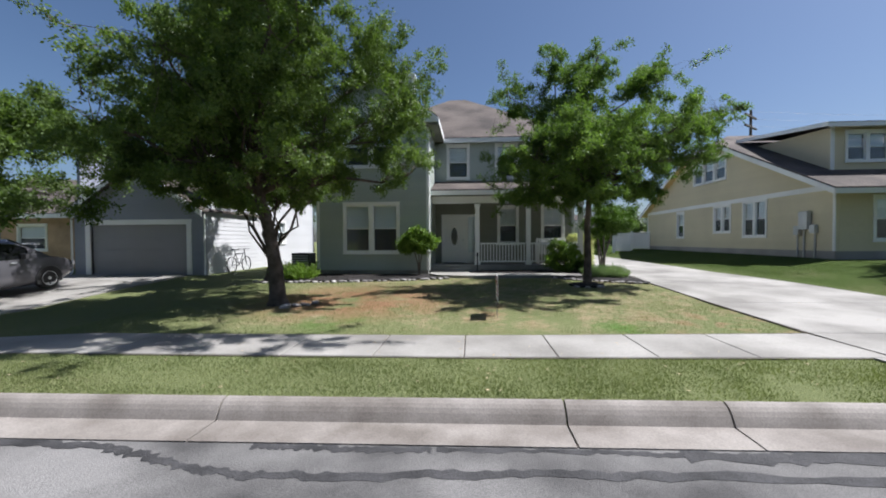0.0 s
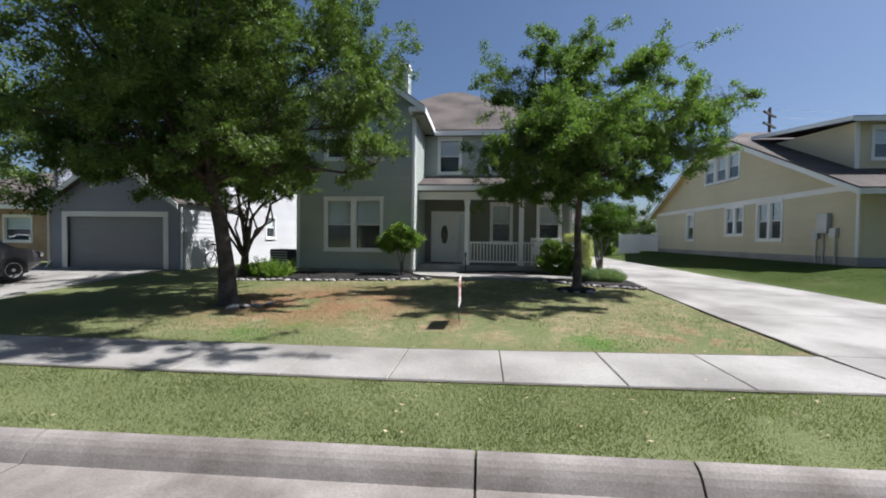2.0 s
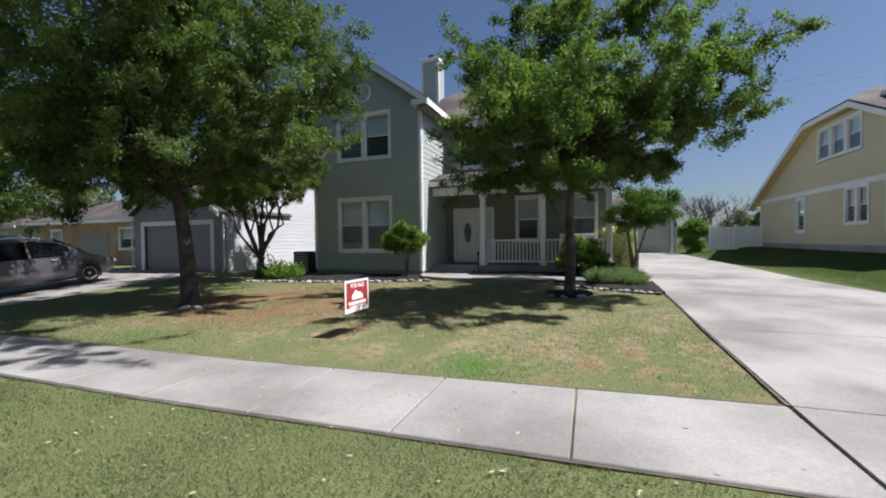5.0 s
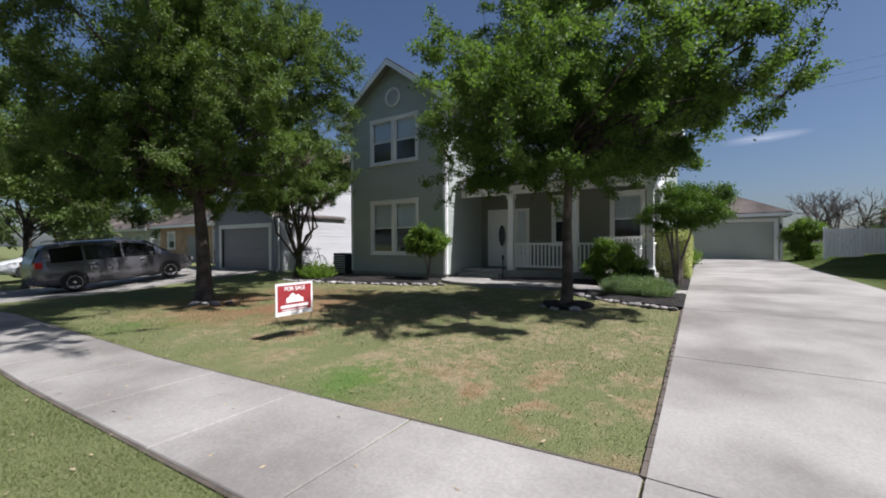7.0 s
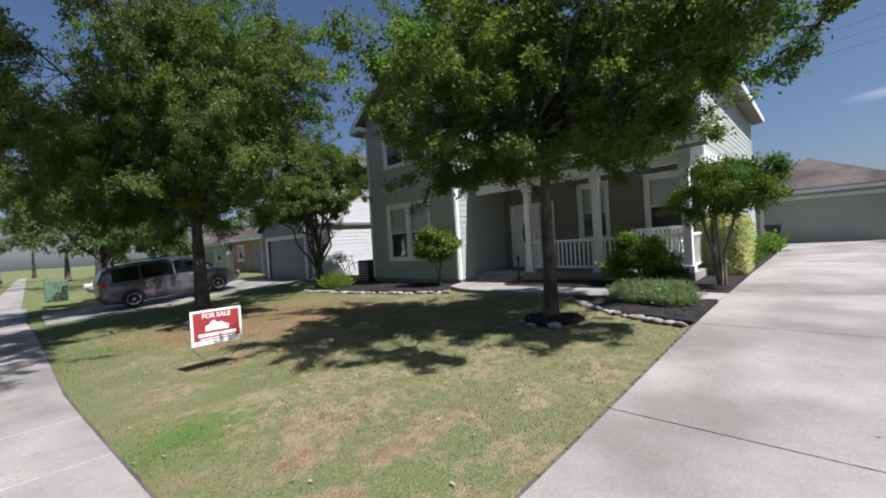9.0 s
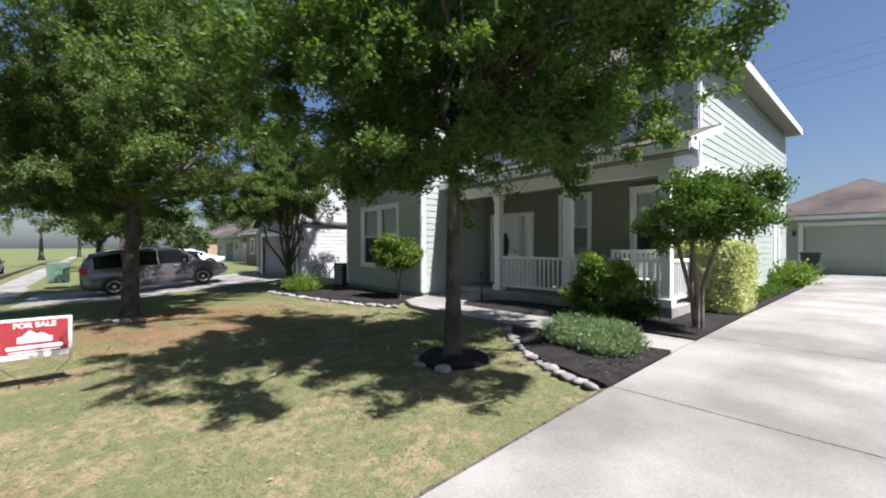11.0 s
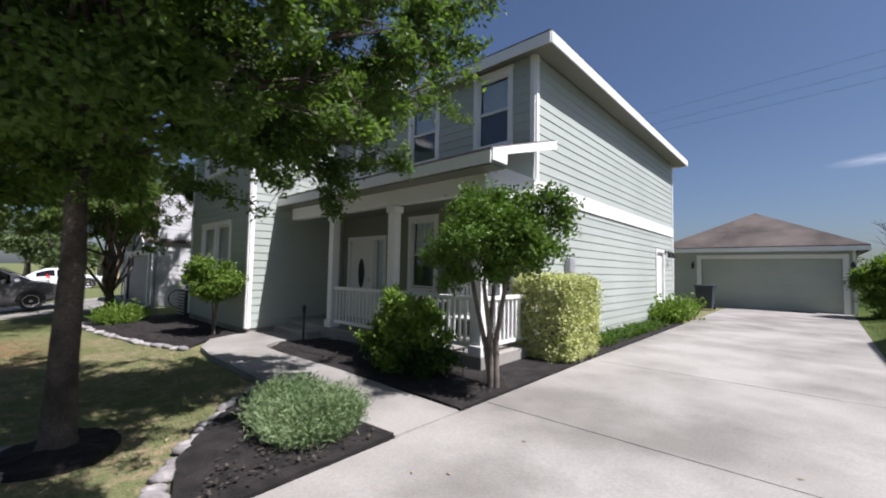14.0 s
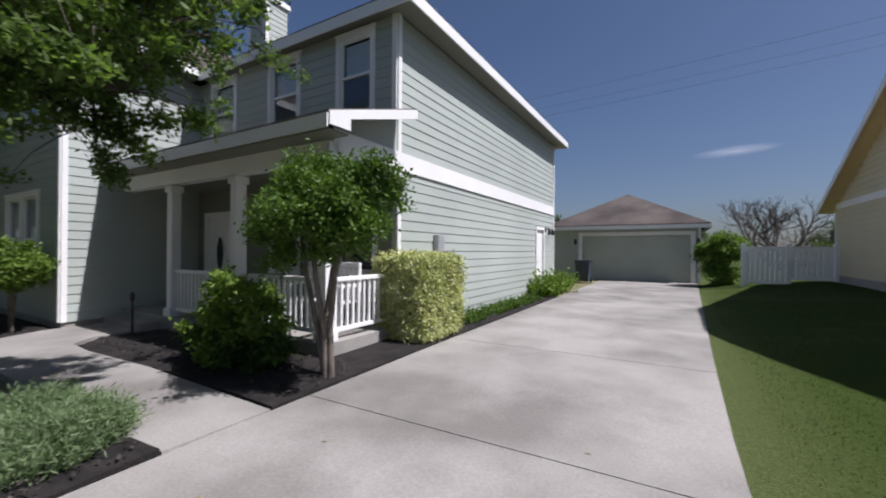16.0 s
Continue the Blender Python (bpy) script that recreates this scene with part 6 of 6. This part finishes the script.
def border(name, label, pts, gap, size, seed):
    rn = random.Random(seed)
    ob = thing(name, (pts[0][0], pts[0][1], height(*pts[0])), label, "stone border")
    for (a, b), (c, d) in zip(pts, pts[1:]):
        L = math.hypot(c - a, d - b)
        n = max(1, round(L / gap))
        for i in range(n):
            t = (i + rn.uniform(.2, .8)) / n
            x, y = a + (c - a) * t + rn.uniform(-.02, .02), b + (d - b) * t + rn.uniform(-.02, .02)
            s = size * rn.uniform(.75, 1.3)
            st = new("stone", rn.choice(STONES))
            st.matrix_world = pose(x, y, height(x, y) + s * .14, rn.uniform(-12, 12), rn.uniform(-12, 12), rn.uniform(0, 360)) @ Matrix.Diagonal((s * 1.2, s, s, 1))
            st.parent = ob
            st.matrix_parent_inverse = Matrix.Translation(ob.location).inverted()


border("stone_border", "border of rounded stones round the lavender bed", [(4.9, 11.28), (4.5, 11.38), (4.1, 11.56), (3.7, 11.82), (3.35, 12.1), (2.95, 12.45), (2.6, 12.8)], .15, .15, 3)
border("bay_stone_border", "border of rounded stones along the bay bed", [(-.8, 12.95), (-2.2, 12.55), (-3.6, 12.3), (-5.2, 12.05), (-6.6, 11.95), (-7.2, 12.3)], .2, .16, 5)
border("tree_ring_stones", "stones laid round the young tree", [(2.72, 10.8), (2.95, 10.57), (3.3, 10.54), (3.58, 10.74)], .26, .17, 7)
border("oak_stones", "pale stones at the foot of the oak", [(-4.1, 7.8), (-3.7, 8.05), (-3.55, 8.4)], .22, .2, 8)
border("porch_stones", "white stones in the mulch by the walk", [(.6, 14.35), (.95, 14.5), (1.8, 14.5)], .6, .13, 9)

# ---- small things ----
ac = thing("air_conditioner", (-6.55, 14.55, .3), "dark air-conditioner unit beside the house", "air conditioner")
boxes("cabinet", [(-6.9, -6.2, 14.3, 14.95, .34, 1.15)], DARK, ac, bevel=.03)
boxes("pad", [(-7.0, -6.1, 14.2, 15.05, .2, .34)], CONC, ac)
boxes("grille", [(-6.86, -6.24, 14.28, 14.30, .4 + i * .09, .44 + i * .09) for i in range(8)], METAL, ac)
bn = thing("wheelie_bin", (4.55, 30.2, .49), "dark blue-grey wheeled bin beside the house", "bin")
BIN = mat("bin_plastic", (0.035, 0.045, 0.06), 0.5, 0.1, 3, 40, 0.05)
bm = bmesh.new()
lo = [bm.verts.new(p) for p in ((4.28, 30.0, .55), (4.78, 30.0, .55), (4.78, 30.55, .55), (4.28, 30.55, .55))]
hi = [bm.verts.new(p) for p in ((4.22, 29.92, 1.42), (4.84, 29.92, 1.42), (4.84, 30.62, 1.42), (4.22, 30.62, 1.42))]
bm.faces.new(lo[::-1]), bm.faces.new(hi)
for i in range(4):
    bm.faces.new((lo[i], lo[(i + 1) % 4], hi[(i + 1) % 4], hi[i]))
part("body", bm, BIN, bn)
boxes("lid", [(4.19, 4.87, 29.88, 30.68, 1.42, 1.50)], BIN, bn, bevel=.02)
bm = bmesh.new()
for x in (4.26, 4.80):
    tube(bm, [(x - .03, 30.6, .60), (x + .03, 30.6, .60)], [.11, .11], 12)
part("wheel", bm, RUBBER, bn)
# path light by the walk and porch bench
pl = thing("path_light", (.15, 14.75, .42), "thin dark path light beside the walk", "lamp")
bm = bmesh.new()
tube(bm, [(.15, 14.75, .35), (.15, 14.75, .98)], [.022, .022], 8)
part("stem", bm, DARK, pl)
bm = bmesh.new()
tube(bm, [(.15, 14.75, .98), (.15, 14.75, 1.10), (.15, 14.75, 1.14)], [.035, .04, .015], 8)
part("lamp_head", bm, DARK, pl)
bn2 = thing("porch_bench", (3.2, 16.2, .645), "white slatted porch bench", "bench")
boxes("seat_slat", [(2.6, 3.8, 15.95 + i * .09, 16.02 + i * .09, 1.05, 1.08) for i in range(5)], WHITE, bn2)
boxes("back_slat", [(2.62 + i * .1, 2.68 + i * .1, 16.40, 16.43, 1.08, 1.62) for i in range(12)], WHITE, bn2)
boxes("top_rail", [(2.6, 3.8, 16.39, 16.44, 1.60, 1.68)], WHITE, bn2, bevel=.01)
for x in (2.6, 3.74):
    for y in (15.95, 16.38):
        boxes("leg", [(x, x + .06, y, y + .06, .645, 1.30 if y < 16 else 1.6)], WHITE, bn2)
    boxes("armrest", [(x - .01, x + .07, 15.93, 16.42, 1.30, 1.34)], WHITE, bn2)
# bicycle and hand truck by the grey house
bk = thing("bicycle", (-9.6, 15.2, .3), "dark bicycle leaning beside the pale wall", "bicycle")
for y in (15.0, 16.02):
    bm = bmesh.new()
    tube(bm, [Vector((-9.7, y + .32 * math.cos(a), .66 + .32 * math.sin(a))) for a in [k * math.pi / 12 for k in range(25)]], [.02] * 25, 5, False)
    for k in range(8):
        tube(bm, [(-9.7, y, .66), (-9.7, y + .31 * math.cos(k * math.pi / 4), .66 + .31 * math.sin(k * math.pi / 4))], [.004, .004], 3)
    part("wheel", bm, RUBBER, bk)
bm = bmesh.new()
for a, b in (((15.0, .66), (15.25, 1.1)), ((15.25, 1.1), (15.8, 1.12)), ((15.25, 1.1), (15.5, .62)), ((15.5, .62), (15.8, 1.12)), ((16.02, .66), (15.85, 1.28)), ((15.0, .66), (15.5, .62)), ((15.22, 1.08), (15.2, 1.25))):
    tube(bm, [(-9.7, a[0], a[1]), (-9.7, b[0], b[1])], [.018, .018], 6)
tube(bm, [(-9.95, 15.85, 1.3), (-9.45, 15.85, 1.3)], [.014, .014], 6)
part("frame", bm, DARK, bk)
boxes("saddle", [(-9.78, -9.62, 15.08, 15.34, 1.25, 1.30)], DARK, bk, bevel=.015)
# green utility box
ub = boxes("utility_box", [(-21.2, -20.3, 5.9, 6.7, .0, 1.0)], mat("utility_green", (0.10, 0.17, 0.11), .6, .1, 2, 30, .05), bevel=.03)
tagged(ub, "green metal utility box in the grass", "utility box")

# a thin wisp of cloud far off
cl = bpy.data.materials.new("cloud_wisp")
cl.use_nodes = True
cn, ck = cl.node_tree.nodes, cl.node_tree.links
cn.remove(cn["Principled BSDF"])
tc, gr, cz_, cr = cn.new("ShaderNodeTexCoord"), cn.new("ShaderNodeTexGradient"), cn.new("ShaderNodeTexNoise"), cn.new("ShaderNodeMath")
gr.gradient_type = "SPHERICAL"
cz_.inputs["Scale"].default_value, cz_.inputs["Detail"].default_value = 2.2, 6.0
cr.operation = "MULTIPLY"
ck.new(tc.outputs["Object"], gr.inputs[0]), ck.new(tc.outputs["Object"], cz_.inputs["Vector"])
ck.new(gr.outputs["Fac"], cr.inputs[0]), ck.new(cz_.outputs["Fac"], cr.inputs[1])
cm, ct, ce = cn.new("ShaderNodeMixShader"), cn.new("ShaderNodeBsdfTransparent"), cn.new("ShaderNodeEmission")
ce.inputs[0].default_value, ce.inputs[1].default_value = (0.86, 0.9, 1.0, 1), 0.55
ck.new(cr.outputs[0], cm.inputs[0]), ck.new(ct.outputs[0], cm.inputs[1]), ck.new(ce.outputs[0], cm.inputs[2]), ck.new(cm.outputs[0], cn["Material Output"].inputs[0])
bm = bmesh.new()
bmesh.ops.create_grid(bm, x_segments=2, y_segments=2, size=1.0)
cloud = part("backdrop_cloud", bm, cl)
cloud.matrix_world = pose(88, 798, 165, 90, -4, 6) @ Matrix.Diagonal((62, 9, 1, 1))
cloud.visible_shadow = False
tagged(cloud, "thin white wisp of cloud in the blue sky", "cloud", kind="structure")

# power poles and lines behind the houses
for i, (x, y) in enumerate(((23.9, 36.0), (60, 36))):
    pole = thing("power_pole", (x, y, .4), "wooden power pole with crossarms behind the houses", "power pole", "power poles")
    bm = bmesh.new()
    tube(bm, [(x, y, 0), (x, y, 12.7)], [.16, .10], 8)
    part("pole", bm, DEADW, pole)
    for z in (12.1, 11.2):
        boxes("crossarm", [(-1.3, 1.3, -.07, .07, z, z + .13)], DEADW, pole, m=pose(x, y, 0, 0, 0, 40))
bm = bmesh.new()
for dx, z in ((-1.2, 12.25), (1.2, 12.25), (0, 11.35)):
    for (xa, ya), (xb, yb) in (((23.9, 36), (60, 36)), ((-40, 39.5), (23.9, 36))):
        tube(bm, [(xa + (xb - xa) * t + dx * .1, ya + (yb - ya) * t + dx * .8, z - 4 * .7 * t * (1 - t)) for t in [k / 12 for k in range(13)]], [.006] * 13, 4)
cb = part("power_line", bm, DARK)
tagged(cb, "thin power lines strung between poles", "power line")

# tan house and others further down the street
def far_house(x, y, w, d, h, material, label):
    ob = thing("distant_house", (x, y, .3), label, "house", "distant houses")
    M = pose(x - w / 2, y, 0)
    wins = [(1.2, 2.4, 1.2, 2.5), (w - 3.2, w - 1.6, 1.2, 2.5)]
    core = wall_core("wall", M, 0, w, .0, h, ops_for(*wins), material, ob)
    for q in wins:
        window(ob, M, *q)
    boxes("wall", [(x - w / 2, x - w / 2 + .14, y + .14, y + d, 0, h), (x + w / 2 - .14, x + w / 2, y + .14, y + d, 0, h), (x - w / 2, x + w / 2, y + d, y + d + .14, 0, h)], material, ob)
    g = boxes("garage_door", [(w / 2 - 1.2, w / 2 + 1.4, -.03, .02, .1, 2.2)], GREYDOOR, ob, m=M)
    bm = bmesh.new()
    e0, e1, f0, f1 = x - w / 2 - .5, x + w / 2 + .5, y - .5, y + d + .5
    r = min(e1 - e0, f1 - f0) / 2
    p, q = (e0 + r, f0 + r, h + .45 * r), (e1 - r, f0 + r, h + .45 * r)
    if q[0] - p[0] < .2:
        q = (p[0] + .2, p[1], p[2])
    c = [(e0, f0, h), (e1, f0, h), (e1, f1, h), (e0, f1, h)]
    for f in ((c[0], c[1], q, p), (c[1], c[2], q), (c[2], c[3], p, q), (c[3], c[0], p)):
        slab(bm, f, (0, 0, .1))
    part("roof", bm, SHINGLE, ob)
    fascia("fascia", (e0, f0, h + .1), (e1, f0, h + .1), .2, ob)
    return ob


far_house(-24.5, 17.5, 11, 10, 2.9, TAN, "tan brick house with a brown hip roof")
far_house(-40, 18.5, 11, 10, 2.9, PALE, "pale house further along the street")
far_house(-56, 18.5, 11, 10, 2.9, TAN, "tan house far along the street")
far_house(-46, -17, 11, 8, 2.9, PALE, "pale house across the street")
# both over the road are unseen, added to block sky and reflect in windows
far_house(-9, -34, 13, 10, 3.0, TAN, "unseen tan house over the road, added to block sky light")
far_house(11, -34, 13, 10, 3.0, PALE, "unseen pale house over the road, added to block sky light")
k = boxes("sidewalk_far", [(-120, -21.7, 3.83, 5.07, -.5, -.285)], CONC)
tagged(k, "pale sidewalk further along the street", "sidewalk", kind="structure")

# ---- grass blades ----
def grass(name, label, x0, x1, y0, y1, n, h, seed, skip=None):
    rg = np.random.default_rng(seed)
    p = np.stack([rg.uniform(x0, x1, n), rg.uniform(y0, y1, n)], 1)
    dens = np.array([noise.noise((a * .55, b * .55, 3.0)) + .5 * noise.noise((a * 2.1, b * 2.1, 1.0)) for a, b in p])
    p = p[dens > rg.uniform(-.75, .35, n)]
    if skip:
        p = p[[not skip(a, b) for a, b in p]]
    n = len(p)
    z = np.array([height(a, b) for a, b in p]) - .004
    c = np.column_stack([p, z])
    d = unit(rg.normal(size=(n, 3)) * np.array([.55, .55, .15]) + np.array([0, 0, 1.0]))
    s = unit(np.cross(d, rg.normal(size=(n, 3)))) * .0033
    ln = h * rg.uniform(.5, 1.3, (n, 1))
    v = np.stack([c - s, c + s, c + d * ln + s * .2, c + d * ln - s * .2], 1)
    ob = quads(name, v, BLADE2 if seed == 4 else BLADE)
    tagged(ob, label, "grass", kind="stuff")


def off_lawn(a, b):
    return (b < sw_back(a) + .03 or math.hypot(a - 3.15, b - 11) < .46 or (b > 12.9) or (a > 2.5 and b > 12.9 - (a - 2.5) * .62) or (b > 12.0 - (a + 6) * -.17 and a < -1 and b > 12.0))


grass("strip_grass", "short green grass between kerb and sidewalk", -7, 4.9, 3.0, 4.8, 140000, .03, 1, lambda a, b: b < 3.23 + street(a) or b > sw_front(a) - .03)
grass("lawn_grass", "short patchy lawn grass in the front yard", -7, 4.95, 5.2, 13.0, 120000, .028, 2, off_lawn)
grass("side_grass", "short green grass beside the driveway", 8.9, 13, 12, 31, 60000, .03, 4, lambda a, b: a < drive_right(b) + .03 or a > 12.75)


# fallen leaves and dry bits on lawn, walk and drive
rg = np.random.default_rng(97)
n = 800
p = np.stack([rg.uniform(-6, 8.5, n), rg.uniform(3.3, 15, n)], 1)
p = p[(p[:, 0] < 4.9) | (rg.uniform(0, 1, n) < .12)]
zz = np.array([max(height(a, b) + .022, (.167 if sw_front(a) < b < sw_back(a) else -9), (lerp_table(b, ((3.25, .167), (5.63, .174), (8.2, .242), (11, .357), (13, .407), (17, .452))) if a > 4.99 else -9) + .004) for a, b in p])
c = np.column_stack([p, zz])
a = rg.uniform(0, 2 * math.pi, (len(p), 1))
d = np.concatenate([np.cos(a), np.sin(a), rg.uniform(-.1, .25, a.shape)], 1) * rg.uniform(.012, .03, a.shape)
s = np.concatenate([-np.sin(a), np.cos(a), rg.uniform(-.2, .2, a.shape)], 1) * rg.uniform(.006, .013, a.shape)
ob = quads("leaf_litter", np.stack([c - d, c + s, c + d, c - s], 1), mat("dry_leaf", (0.34, 0.27, 0.17), .9, .3, 3, 40, 0))
tagged(ob, "small dry leaves scattered over lawn and drive", "leaf litter", kind="stuff")

# wood chips on the mulch
n = 9000
p = np.stack([rg.uniform(-7, 4.95, n), rg.uniform(11.4, 16, n)], 1)
inside = ((p[:, 0] > 2.7) & (p[:, 1] > 12.95 - (p[:, 0] - 2.55) * .62) & (p[:, 1] < 12.95)) | ((p[:, 0] > .2) & (p[:, 1] > 14.05) & (p[:, 1] < 15.3)) | ((p[:, 0] < -1.8) & (p[:, 1] > 12.75 + (p[:, 0] + 1) * .12) & (p[:, 1] < 14.2))
p = p[inside]
c = np.column_stack([p, [height(a, b) + .095 for a, b in p]])
a = rg.uniform(0, 2 * math.pi, (len(p), 1))
d = np.concatenate([np.cos(a), np.sin(a), rg.uniform(-.5, .5, a.shape)], 1) * rg.uniform(.007, .022, a.shape)
s = np.concatenate([-np.sin(a), np.cos(a), rg.uniform(-.6, .6, a.shape)], 1) * rg.uniform(.005, .011, a.shape)
ob = quads("wood_chips", np.stack([c - d - s, c - d + s, c + d + s, c + d - s], 1), mat("black_wood_chip", (0.022, 0.018, 0.016), .95, .6, 30, 60, 0, second=(0.075, 0.062, 0.05)))
tagged(ob, "black wood chips covering the flower beds", "mulch", kind="stuff")
